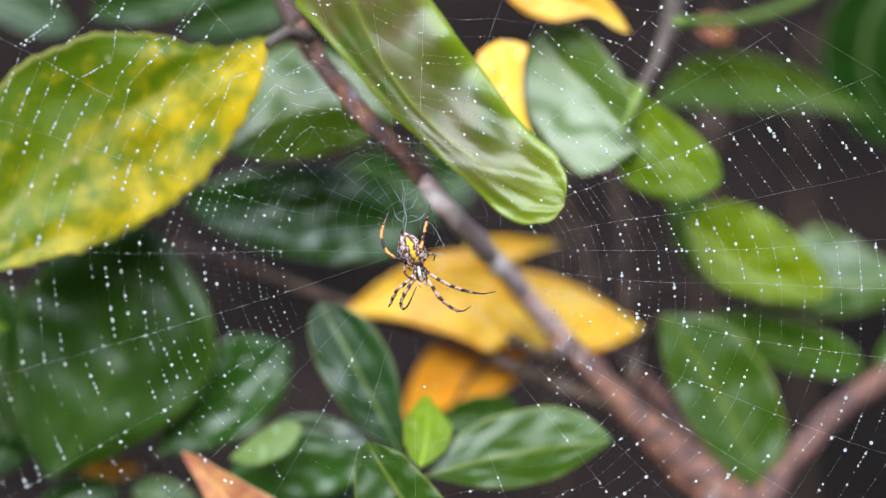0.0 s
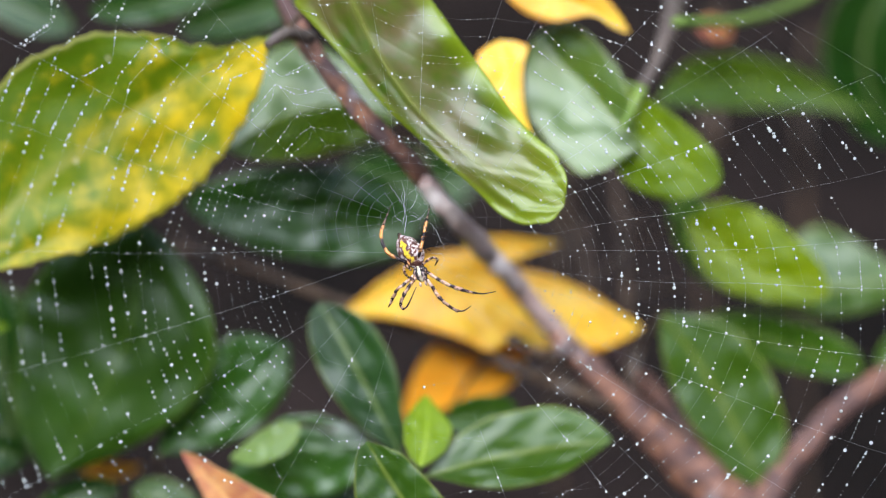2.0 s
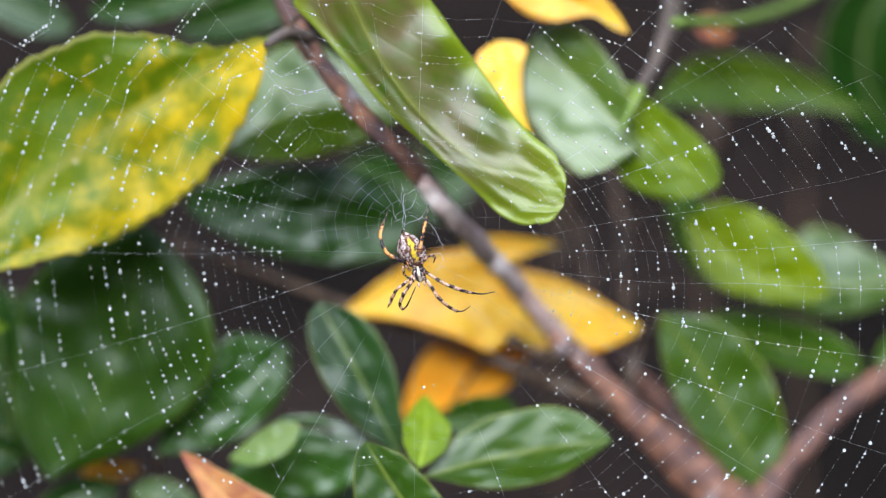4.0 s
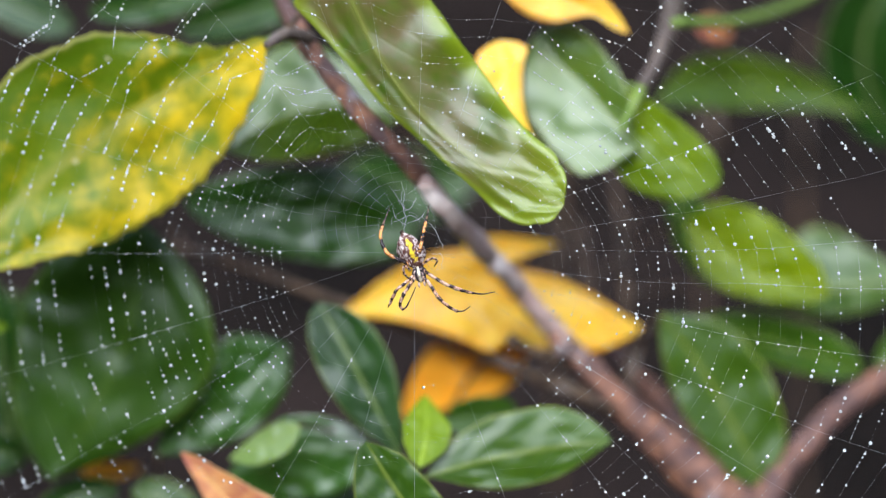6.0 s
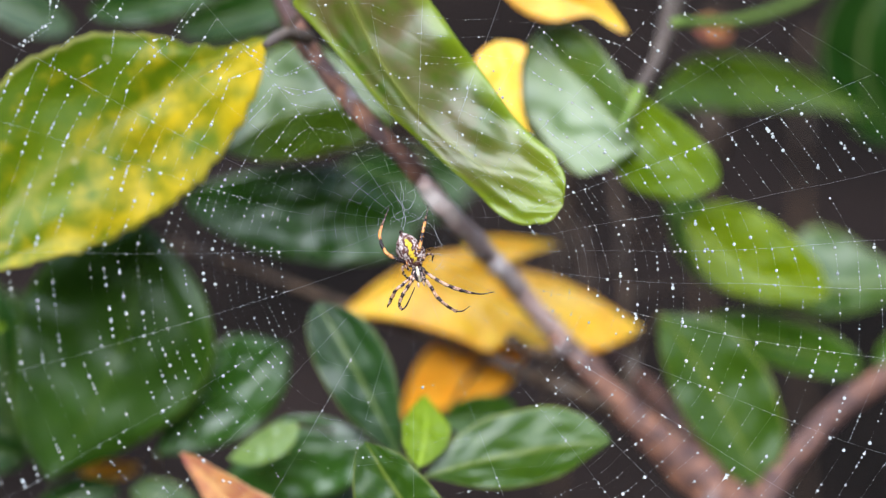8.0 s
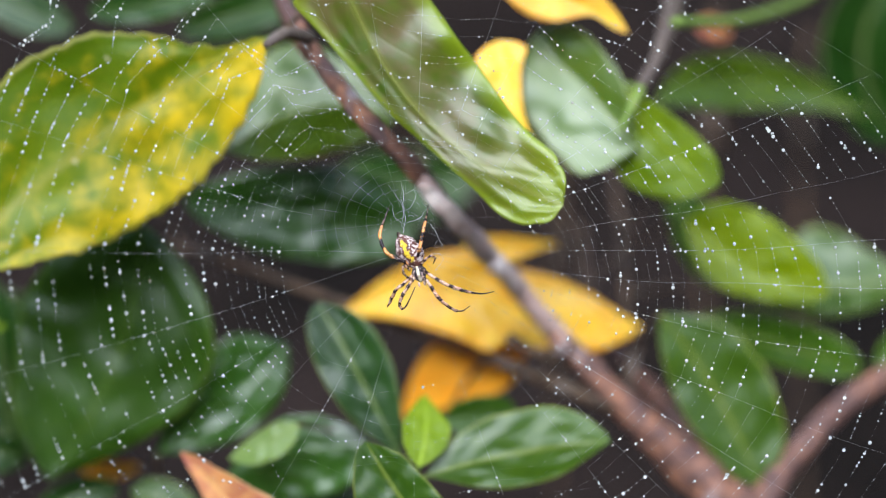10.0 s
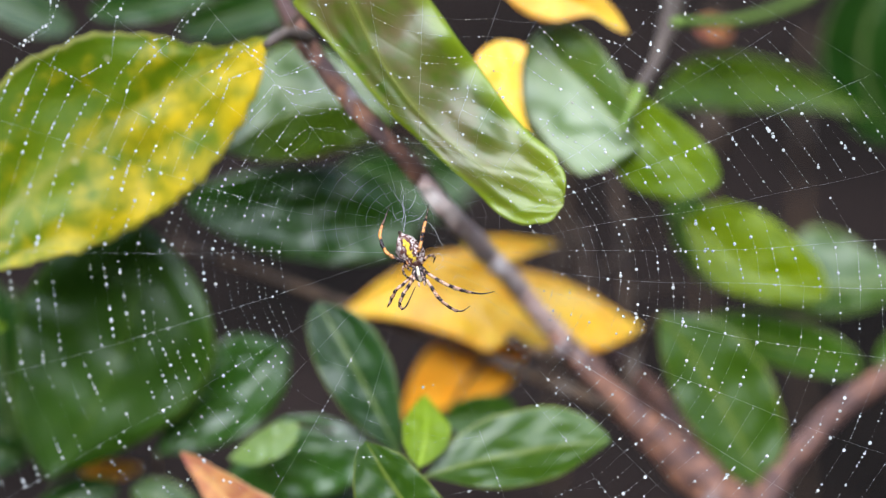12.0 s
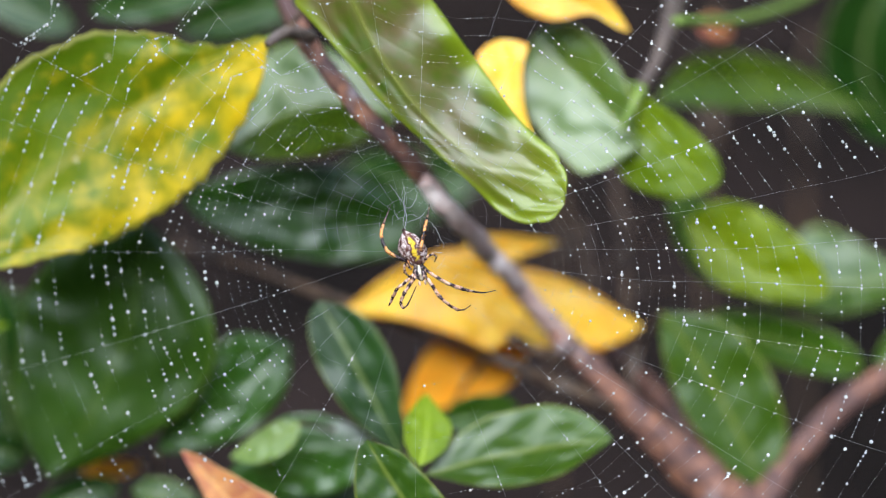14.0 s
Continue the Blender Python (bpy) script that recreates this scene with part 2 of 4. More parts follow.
def stick(name, rows, material, parent, label="", lumps=0.25, sides=12, steps=6, seed=0.0):
    fine = smooth_path(rows, steps)
    if name in ("branch", "twig"):
        WOOD.extend(Vector(r[:3]) for r in fine)
    bm = tube(bmesh.new(), fine, sides, lumps, seed)
    return part(name, bm, material, parent, label, origin=W(rows[0]))


STATIONS = (0.02, 0.07, 0.15, 0.28, 0.44, 0.6, 0.75, 0.86, 0.93, 0.98)


def wide(row, t):
    """Half width at t along the midrib, from the widths at the stations, rounded off."""
    xs, ys = (0.0, *STATIONS, 1.0), (0.0, *row, 0.0)
    near = min(0.05, 0.9 * t, 0.9 * (1 - t))
    return sum(float(np.interp(t + d * near, xs, ys)) for d in (-1, -0.5, 0, 0.5, 1)) / 5


def leaf(material, base, mid, tip, left, right, parent=None, label="", name="leaf", lean=0.0, fold=12.0, grow=0.7, end=0.6,
         wave=0.6, curl=0.0, ragged=0.0, lip=0.0, creases=(), seed=1.0, rib=True):
    """A leaf blade along base, mid and tip. left and right: half widths as seen along y. lean: turn about the midrib;
    fold: how far both halves rise from it; grow and end: how fast it widens from the base and narrows to the tip;
    curl: how far the edges roll back, in mm; ragged: how uneven the margin is, in mm;
    lip: how far the margin on the right turns up near the tip, in mm;
    creases near the tip: height, slope, width and depth, in mm, of steps that face the sky."""
    base, mid, tip = Vector(base), Vector(mid), Vector(tip)
    ctrl = 2 * mid - 0.5 * (base + tip)
    n_len, n_half = 60, 14
    peak = grow / (grow + end)
    top = peak ** grow * (1 - peak) ** end
    front, back = [], []
    lean, fold = radians(lean), radians(fold)
    thick = 0.32
    for i in range(n_len + 1):
        s = i / n_len
        t = 0.5 - 0.5 * math.cos(math.pi * s)
        c = (1 - t) ** 2 * base + 2 * t * (1 - t) * ctrl + t * t * tip
        d = (2 * (1 - t) * (ctrl - base) + 2 * t * (tip - ctrl)).normalized()
        lf = Vector((-d.z, 0, d.x)).normalized()
        nr = d.cross(lf).normalized()
        if nr.y > 0:
            nr = -nr
        w = max(t, 1e-6) ** grow * max(1 - t, 1e-6) ** end / top
        wide_l = left * w if isinstance(left, float) else wide(left, t)
        wide_r = right * w if isinstance(right, float) else wide(right, t)
        rowf, rowb = [], []
        for k in range(-n_half, n_half + 1):
            q = k / n_half
            half = wide_l if q > 0 else wide_r
            ang = lean + (fold if q > 0 else -fold)
            sd = lf * math.cos(ang) + nr * math.sin(ang)
            sn = nr * math.cos(ang) - lf * math.sin(ang)
            edge = 1 + 0.05 * noise.noise(Vector((t * 5 + seed * 7, q * 0.7, seed)))
            edge += ragged * q * q * noise.noise(Vector((t * 26 + seed, 3.0 * (q > 0), seed))) / max(half, 3.0)
            flat = half * edge / max(0.35, math.cos(ang))
            up = wave * half * 0.14 * abs(q) * noise.noise(Vector((t * 4.5 + seed * 3, q * 1.4 + 5, seed * 2)))
            up += 0.07 * half * wave * noise.noise(Vector((t * 7, q * 3, seed * 5))) - curl * q * q
            if lip and q < -0.7:
                up += lip * ((-q - 0.7) / 0.3) ** 1.5 * min(1.0, max(0.0, (t - 0.78) / 0.1))
            at = c + sd * (flat * q)
            for z0, slope, broad, deep in creases:
                fall = min(1.0, max(0.0, (z0 + slope * (at.x - 20.0) - at.z) / broad + 0.5))
                up += deep * (fall * fall * (3 - 2 * fall) - 0.5 * fall) * min(1.0, max(0.0, (t - 0.5) / 0.2))
            p = at + sn * up
            rowf.append(p)
            rowb.append(p - nr * thick)
        front.append(rowf)
        back.append(rowb)
    bm = bmesh.new()
    uv = bm.loops.layers.uv.verify()
    vf = [[bm.verts.new(W(p)) for p in r] for r in front]
    vb = [[bm.verts.new(W(p)) for p in r] for r in back]
    m = 2 * n_half

    def quad(vs, cs):
        f = bm.faces.new(vs)
        for lp, cc in zip(f.loops, cs):
            lp[uv].uv = cc

    for i in range(n_len):
        for k in range(m):
            cs = [(i / n_len, k / n_half - 1), (i / n_len, (k + 1) / n_half - 1), ((i + 1) / n_len, (k + 1) / n_half - 1), ((i + 1) / n_len, k / n_half - 1)]
            quad((vf[i][k], vf[i][k + 1], vf[i + 1][k + 1], vf[i + 1][k]), cs)
            quad((vb[i][k], vb[i + 1][k], vb[i + 1][k + 1], vb[i][k + 1]), [cs[0], cs[3], cs[2], cs[1]])
        for k in (0, m):
            e = k / n_half - 1
            quad((vf[i][k], vf[i + 1][k], vb[i + 1][k], vb[i][k]), [(i / n_len, e), ((i + 1) / n_len, e), ((i + 1) / n_len, e), (i / n_len, e)])
    bmesh.ops.recalc_face_normals(bm, faces=bm.faces)
    ob = part(name, bm, material, parent, label, origin=W(base))
    if rib:
        rows = []
        for i in range(0, n_len, 2):
            p = front[i][n_half]
            rows.append((p.x, p.y + 0.1, p.z, max(0.1, 0.45 * (1 - i / n_len))))
        part("midrib", tube(bmesh.new(), rows, 6), RIBS[material.name], ob)
    if parent and WOOD:
        # a stalk from the blade to the nearest wood, bowed away to the back
        goal = min(WOOD, key=lambda p: (p - base).length + 0.3 * max(0.0, base.y - p.y))
        gap = (goal - base).length
        if gap > 1.5:
            bend = (base + goal) / 2 + Vector((0, (0.18 if gap < 14 else 0.6) * gap, 0.06 * gap))
            rows = smooth_path([(*base, 0.55), (*bend, 0.6), (*goal, 0.9)], 6)
            part("leaf_stalk", tube(bmesh.new(), rows, 8), SHOOT if gap < 14 else TWIG, ob)
    return ob


# ---- ground ----
def build_ground():
    bm = bmesh.new()
    reach = [-400, -60, -12, -4] + [-2 + 0.1 * k for k in range(81)] + [9, 20, 60, 400]
    side = [-400, -60, -12, -5] + [-3 + 0.1 * k for k in range(61)] + [5, 12, 60, 400]
    grid = [[bm.verts.new((x, y, 0.02 * noise.noise(Vector((x * 2, y * 2, 0))) + 0.012 * noise.noise(Vector((x * 7, y * 7, 3))))) for x in side] for y in reach]
    for i in range(len(reach) - 1):
        for j in range(len(side) - 1):
            bm.faces.new((grid[i][j], grid[i][j + 1], grid[i + 1][j + 1], grid[i + 1][j]))
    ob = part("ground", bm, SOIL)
    tagged(ob, "dark damp brown soil of a planting bed", "ground", kind="structure")


build_ground()


def build_unseen_hedge():
    """Unseen hedge ring, well away from the shrub, added to block low sky light."""
    bm = bmesh.new()
    around, up = 160, 16
    cols = []
    for i in range(around):
        a = 2 * math.pi * i / around
        rim = []
        for k in range(up + 1):
            z = 3.2 * k / up
            r = 4.1 + 0.22 * noise.noise(Vector((8 * math.cos(a), 8 * math.sin(a), z * 2))) + 0.5 * (k / up) ** 3
            rim.append((r, z + (0.2 * noise.noise(Vector((12 * math.cos(a), 12 * math.sin(a), 9))) if k == up else 0)))
        rim += [(5.6, 3.2), (5.6, 0.0)]
        cols.append([bm.verts.new((r * math.cos(a), r * math.sin(a), z - 0.03)) for r, z in rim])
    for i in range(around):
        j = (i + 1) % around
        for k in range(len(cols[0]) - 1):
            bm.faces.new((cols[i][k], cols[j][k], cols[j][k + 1], cols[i][k + 1]))
    bmesh.ops.recalc_face_normals(bm, faces=bm.faces)
    n = Nodes("unseen_hedge_foliage")
    col = n.mix(n.ramp(n.noise(14.0, 6.0), [(0.35, 0.0), (0.65, 1.0)]), (0.015, 0.03, 0.01), (0.05, 0.09, 0.03))
    n.bump(n.noise(30.0, 6.0), 1.0, 0.05)
    ob = part("backdrop", bm, n.done(col, 0.6))
    tagged(ob, "unseen dark green hedge added to block low sky light", "hedge", kind="structure")


build_unseen_hedge()

# ---- the shrub: trunk, branches and attached leaves ----
FOOT = Vector((0.16, 0.20, 0.0))
shrub = thing("shrub", FOOT, "evergreen shrub with brown branches and glossy leathery leaves", "shrub")


def build_branches():
    stick("branch", [(-45.6, 61.4, 72.8, 2.18), (-34.8, 47.2, 52.7, 2.43), (-20.3, 35.0, 33.9, 2.53), (-7.2, 39.0, 20.3, 2.41), (3.1, 55.0, 7.7, 2.46),
                     (15.0, 70.0, -4.3, 2.35), (31.2, 78.0, -23.6, 2.82), (48.5, 80.0, -42.2, 4.02), (64.9, 80.0, -57.9, 5.66), (79.7, 80.0, -72.8, 7.44)],
          BARK, shrub, "knobbly reddish brown branch with grey lichen", lumps=0.32, sides=18, steps=10)
    stick("lichen_crust", [(-4.5, 37.0, 16.8, 1.83), (3.4, 49.0, 7.5, 2.51), (14.9, 67.0, -4.3, 2.42), (23.7, 72.5, -14.6, 2.58), (32.6, 77.0, -25.3, 2.23)], LIFTED_CRUST, shrub, "grey lichen crust along the branch, lightened against shade", lumps=0.5, sides=16, steps=8, seed=30)
    # the first two swellings carry the raised lichen colour through the shaded stretch
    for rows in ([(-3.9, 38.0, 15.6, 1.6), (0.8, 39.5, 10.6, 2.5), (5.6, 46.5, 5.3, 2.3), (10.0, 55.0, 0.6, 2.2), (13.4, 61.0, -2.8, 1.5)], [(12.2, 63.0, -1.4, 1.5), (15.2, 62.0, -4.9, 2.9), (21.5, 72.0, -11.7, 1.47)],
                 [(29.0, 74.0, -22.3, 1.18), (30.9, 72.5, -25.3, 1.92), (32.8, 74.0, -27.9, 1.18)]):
        stick("knot", rows, BARK if rows[0][0] > 25 else LIFTED_LICHEN, shrub, "pale lichen-covered swelling on the branch, lightened where shaded", lumps=0.6, sides=14, seed=rows[0][0])
    stick("branch", [(80.5, 80.0, -72.8, 5.36), (87.9, 84.0, -61.9, 3.89), (96.0, 87.0, -52.7, 3.60), (106.0, 92.0, -42.4, 3.47), (119.0, 97.0, -34.5, 3.34), (137.2, 104.0, -24.3, 3.06)],
          BARK, shrub, "smooth reddish brown side branch", lumps=0.25, sides=16, seed=4)
    foot = FRAME.inverted() @ FOOT
    stick("trunk", [(79.5, 80.0, -70.5, 8.63), (95, 85, -160, 9.0), (foot.x + 4, foot.y - 20, foot.z + 60, 11.0), (foot.x, foot.y, foot.z - 20, 15.0)],
          BARK, shrub, "brown woody trunk rooted in the soil", lumps=0.3, sides=18)
    stick("twig", [(45.4, 78.0, -41.7, 2.3), (17.4, 87.0, -30.5, 1.5), (-12.6, 94.0, -19.7, 1.4), (-37.0, 98.0, -10.8, 1.3), (-61.8, 104.0, -2.1, 1.38), (-84.1, 112.0, 3.2, 1.08)],
          TWIG, shrub, "thin dark brown twig", seed=7)
    stick("twig", [(65.0, 84.0, 76.4, 2.4), (60.9, 80.0, 64.2, 2.7), (56.6, 72.0, 51.0, 1.7), (51.4, 64.0, 41.5, 1.5)], GREY_STEM, shrub, "pale grey leaf-bearing stem", seed=2)
    stick("twig", [(51.4, 64.0, 41.5, 1.4), (48.5, 60.0, 36.0, 1.1), (45.6, 57.0, 30.0, 0.7)], SHOOT, shrub, "yellow green leaf stalk", lumps=0.1, seed=12)
    stick("twig", [(-33.5, 41.0, 53.2, 1.99), (-38.7, 33.0, 53.5, 1.68), (-43.1, 25.0, 50.2, 1.11)], GREY_STEM, shrub, "short grey leaf stalk", seed=9)
    stick("twig", [(46.9, 150.0, 38.9, 0.97), (49.1, 140.0, 17.7, 1.28), (50.5, 130.0, 0.2, 1.26), (50.6, 110.0, -24.5, 1.39), (49.7, 80.0, -40.8, 1.64)], TWIG, shrub, "slim brown upright twig", seed=3)
    stick("twig", [(59.8, 62.0, 58.4, 1.31), (77.7, 90.0, 60.7, 1.36), (95.0, 110.0, 66.8, 1.39), (111.7, 120.0, 76.6, 1.40)], SHOOT, shrub, "lime green young shoot", lumps=0.1, seed=5)
    stick("twig", [(38.6, 125.0, 6.4, 1.41), (39.7, 115.0, -6.0, 1.55), (41.6, 90.0, -30.0, 1.51)], TWIG, shrub, "slim brown upright twig", seed=6)
    stick("twig", [(30.4, 72.0, -28.1, 1.47), (23.1, 76.0, -26.5, 1.33), (17.7, 72.0, -23.4, 1.77)], TWIG, shrub, "short broken spur of the branch", seed=13)
    stick("branch", [(40.2, 125.0, -18.7, 1.57), (50.6, 116.0, -31.7, 2.33), (59.4, 108.0, -41.7, 2.61), (69.9, 96.0, -54.4, 3.03), (78.6, 84.0, -68.6, 3.89)], BARK, shrub, "reddish brown branch in the shade", lumps=0.3, seed=21)
    for rows in ([(81.6, 192.0, 71.1, 1.55), (85.4, 210.0, 48.4, 1.55), (85.5, 225.0, 29.4, 1.55), (82.2, 240.0, 10.5, 1.55)],
                 [(112.5, 212.0, 66.3, 1.23), (110.3, 230.0, 44.1, 1.23), (113.2, 245.0, 25.7, 1.23), (115.1, 260.0, 7.2, 1.23)],
                 [(34.7, 172.0, 25.8, 1.35), (38.4, 190.0, 8.6, 1.35), (37.9, 205.0, -5.7, 1.35), (34.7, 220.0, -20.1, 1.35)]):
        x, y, z, r = rows[-1]
        rows.append((x + 8, y + 30, (0.342 * (y + 30) - 660) / 0.94, 1.3 * r))
        stick("twig", rows, TWIG, shrub, "slim bare stem deep in the shade", seed=rows[0][0])
    # twigs past the edges of the bush that carry the outer leaves
    stick("twig", [(-45.0, 50.0, 71.8, 2.15), (-3.6, 85.0, 84.0, 1.80), (63.0, 66.0, 75.5, 2.34), (104.5, 112.0, 82.1, 1.85), (142.1, 135.0, 87.4, 1.43)], BARK, shrub, "brown twig", seed=14)
    stick("twig", [(81.4, 82.0, -77.4, 3.88), (44.6, 90.0, -85.7, 2.71), (-3.5, 60.0, -81.2, 2.03), (-67.7, 82.0, -83.4, 1.79), (-130.1, 90.0, -69.1, 1.20)], BARK, shrub, "brown twig", seed=15)
    stick("twig", [(-84.1, 112.0, 3.2, 1.08), (-115.0, 112.0, 6.3, 0.93), (-152.1, 112.0, 9.4, 0.77)], TWIG, shrub, "thin dark brown twig", seed=16)
    stick("twig", [(-3.5, 60.0, -81.2, 1.60), (-4.6, 48.0, -70.0, 1.29), (-6.0, 42.0, -58.4, 0.85)], SHOOT, shrub, "green shoot that bears several leaves", lumps=0.1, seed=17)


build_branches()


def build_leaves():
    L = dict(parent=shrub)
    # front leaves
    leaf(MOTTLED, base=(-44.1, 38.0, 52.5), mid=(-83.1, 40.0, 30.2), tip=(-124.7, 34.0, -5.6), left=(5.0, 10.2, 15.4, 20.8, 25.1, 24.4, 20.2, 14.3, 8.3, 3.3), right=(2.1, 2.2, 2.2, 14.5, 23.8, 26.4, 23.3, 14.8, 8.1, 3.4), label="broad leaf turning from green to mottled yellow", grow=0.5, end=0.55, lean=-4, fold=6, wave=1.1, ragged=1.8, seed=1, **L)
    leaf(OLIVE, base=(-25.5, 17.0, 70.4), mid=(-5.1, 20.0, 32.7), tip=(29.7, 17.0, 10.5), left=(6.3, 14.8, 16.9, 18.7, 19.0, 17.4, 14.6, 12.5, 11.7, 8.7), right=(15.9, 13.4, 10.3, 7.0, 5.4, 4.2, 5.1, 8.6, 7.7, 6.0), label="long olive green leaf with a wet sheen", grow=0.5, end=0.26, wave=1.1, lean=2, fold=-4, lip=0.6, creases=((9.8, 0.03, 1.8, 1.1), (18.5, -0.2, 3.2, 1.2), (28.0, -0.3, 9.0, 2.6)), seed=2, **L)
    leaf(GREEN, base=(-1.9, 20.0, -71.7), mid=(-10.9, 20.0, -59.3), tip=(-18.6, 20.0, -46.8), left=(0.8, 2.8, 6.2, 9.2, 12.0, 10.6, 8.0, 5.7, 4.4, 3.0), right=(8.3, 8.4, 8.5, 8.4, 7.7, 6.9, 5.9, 3.6, 1.8, 0.5), label="young green leaf with a rolled tip", grow=0.6, end=0.45, fold=6, seed=3, **L)
    # middle layer
    leaf(MEADOW, base=(51.0, 63.0, 26.5), mid=(37.9, 69.0, 40.6), tip=(24.1, 75.0, 55.6), left=(13.9, 15.7, 16.8, 17.1, 17.3, 16.5, 12.8, 8.5, 5.4, 2.4), right=(0.3, 1.3, 3.0, 6.9, 9.5, 10.2, 10.4, 9.3, 7.7, 4.6), label="rounded green leaf with a grey sky sheen", lean=0, fold=17, wave=0.5, seed=4, **L)
    leaf(FRESH, base=(45.4, 66.0, 42.7), mid=(57.1, 66.0, 26.9), tip=(71.4, 62.0, 17.0), left=(0.7, 2.4, 4.3, 6.2, 7.4, 7.8, 7.4, 6.4, 4.6, 3.2), right=(0.6, 2.0, 4.6, 9.0, 13.9, 12.9, 10.3, 6.6, 3.9, 2.2), label="rounded bright green leaf", grow=0.45, end=0.4, lean=8, fold=4, wave=0.7, seed=5, **L)
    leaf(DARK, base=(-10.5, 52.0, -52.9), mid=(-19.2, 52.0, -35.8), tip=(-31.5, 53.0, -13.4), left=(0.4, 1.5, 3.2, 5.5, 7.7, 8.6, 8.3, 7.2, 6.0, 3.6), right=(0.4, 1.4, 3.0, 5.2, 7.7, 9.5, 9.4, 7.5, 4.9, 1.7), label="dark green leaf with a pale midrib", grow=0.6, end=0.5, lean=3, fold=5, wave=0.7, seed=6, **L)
    leaf(WET, base=(-4.2, 40.0, -57.2), mid=(17.5, 43.0, -51.7), tip=(42.8, 46.0, -48.5), left=(0.8, 3.0, 5.8, 8.3, 10.5, 11.0, 10.4, 8.2, 5.6, 2.3), right=(0.4, 1.3, 3.4, 6.4, 8.6, 8.5, 7.3, 4.3, 2.2, 0.6), label="glossy green leaf with a pale midrib", grow=0.6, end=0.5, lean=-3, fold=-5, wave=0.7, seed=7, **L)
    leaf(LIME, base=(-5.6, 36.0, -54.1), mid=(-4.0, 40.0, -45.7), tip=(-4.0, 46.0, -36.8), left=(1.7, 3.2, 4.1, 5.4, 5.8, 5.8, 4.6, 3.3, 2.1, 1.1), right=(1.0, 2.0, 3.2, 5.3, 6.3, 6.0, 3.8, 1.7, 0.8, 0.2), label="small fresh lime green leaf", grow=0.8, end=0.5, fold=5, wave=1.2, seed=8, **L)
    leaf(DEEP, base=(-78.5, 71.0, 6.1), mid=(-84.0, 74.0, -26.5), tip=(-102.6, 76.0, -60.6), left=(1.7, 6.4, 12.2, 19.0, 25.4, 22.3, 14.7, 8.4, 4.3, 1.2), right=(5.5, 16.3, 23.7, 27.0, 28.9, 27.4, 24.2, 19.6, 13.3, 7.2), label="large dark green leaf with grey sheen", grow=0.5, end=0.3, lean=4, fold=3, wave=0.7, curl=2.5, lip=3.0, seed=9, **L)
    leaf(GLOSSY, base=(-75.3, 83.0, -54.3), mid=(-55.9, 84.0, -39.5), tip=(-40.8, 87.0, -25.4), left=(0.9, 3.1, 6.6, 9.6, 11.5, 12.9, 13.3, 9.3, 4.8, 1.3), right=(0.6, 2.2, 4.8, 7.9, 9.9, 10.0, 8.4, 6.1, 3.0, 0.8), label="dark green glossy leaf", grow=0.5, end=0.5, lean=8, fold=4, wave=1.0, seed=10, **L)
    leaf(MEADOW, base=(-12.1, 72.0, 33.4), mid=(-32.6, 70.0, 37.0), tip=(-55.6, 62.0, 25.3), left=(2.3, 6.1, 8.7, 11.2, 12.5, 12.7, 11.0, 8.3, 5.6, 2.3), right=(0.4, 1.4, 3.6, 9.1, 16.7, 19.6, 10.0, 4.6, 2.2, 0.6), label="dark green leaf with a blue sky sheen", grow=0.5, end=0.5, lean=4, fold=-16, wave=0.7, seed=11, **L)
    leaf(GLOSSY, (-6.7, 102.0, 6.3), (-34.1, 98.0, 7.8), (-68.5, 92.0, 13.0), 11.43, 14.12, label="dark green leaf in the shade", grow=0.5, end=0.6, lean=0, fold=5, wave=1.5, seed=12, **L)
    leaf(WET, base=(57.8, 82.0, -17.1), mid=(72.6, 83.0, -38.7), tip=(83.8, 83.0, -62.7), left=(1.2, 4.3, 9.2, 13.5, 14.6, 14.5, 12.9, 10.5, 7.5, 2.1), right=(1.2, 3.9, 6.3, 8.6, 9.9, 10.1, 8.6, 6.8, 5.4, 1.6), label="green hanging leaf with grey sheen", grow=0.5, end=0.5, lean=-3, fold=4, wave=0.7, seed=13, **L)
    leaf(GREEN, base=(61.6, 118.0, 15.0), mid=(80.1, 116.0, -0.6), tip=(103.7, 112.0, -14.6), left=(0.9, 3.1, 6.4, 6.2, 5.5, 4.5, 3.2, 2.4, 1.8, 0.6), right=(0.7, 2.6, 5.4, 9.3, 11.9, 10.3, 8.3, 6.1, 3.7, 1.5), label="dark green leaf with a pale wet sheen", lean=8, fold=4, seed=14, **L)
    leaf(BRIGHT, base=(65.7, 98.0, 7.6), mid=(82.1, 93.0, -5.1), tip=(102.5, 88.0, -12.3), left=(8.5, 10.5, 12.1, 13.7, 14.7, 13.8, 11.5, 9.1, 6.9, 4.2), right=(1.4, 2.8, 4.8, 7.6, 8.3, 6.9, 5.3, 4.3, 2.9, 0.8), label="bright lime green leaf", lean=4, fold=5, wave=0.7, seed=40, **L)
    leaf(WET, base=(94.3, 122.0, -14.5), mid=(109.1, 122.0, -10.9), tip=(133.8, 120.0, -8.6), left=(0.6, 2.4, 6.1, 16.0, 18.3, 14.5, 8.2, 4.1, 2.1, 0.6), right=(0.5, 1.9, 3.9, 6.2, 7.2, 7.5, 6.3, 4.1, 2.1, 0.6), label="green leaf with a pale sheen", grow=0.5, end=0.5, lean=-4, fold=-6, wave=0.7, seed=15, **L)
    leaf(GREEN, (68.3, 104.0, -20.5), (92.6, 102.0, -26.1), (112.8, 96.0, -32.5), 7.39, 6.05, label="slender green leaf", grow=0.5, end=0.5, lean=13, fold=3, wave=0.7, seed=16, **L)
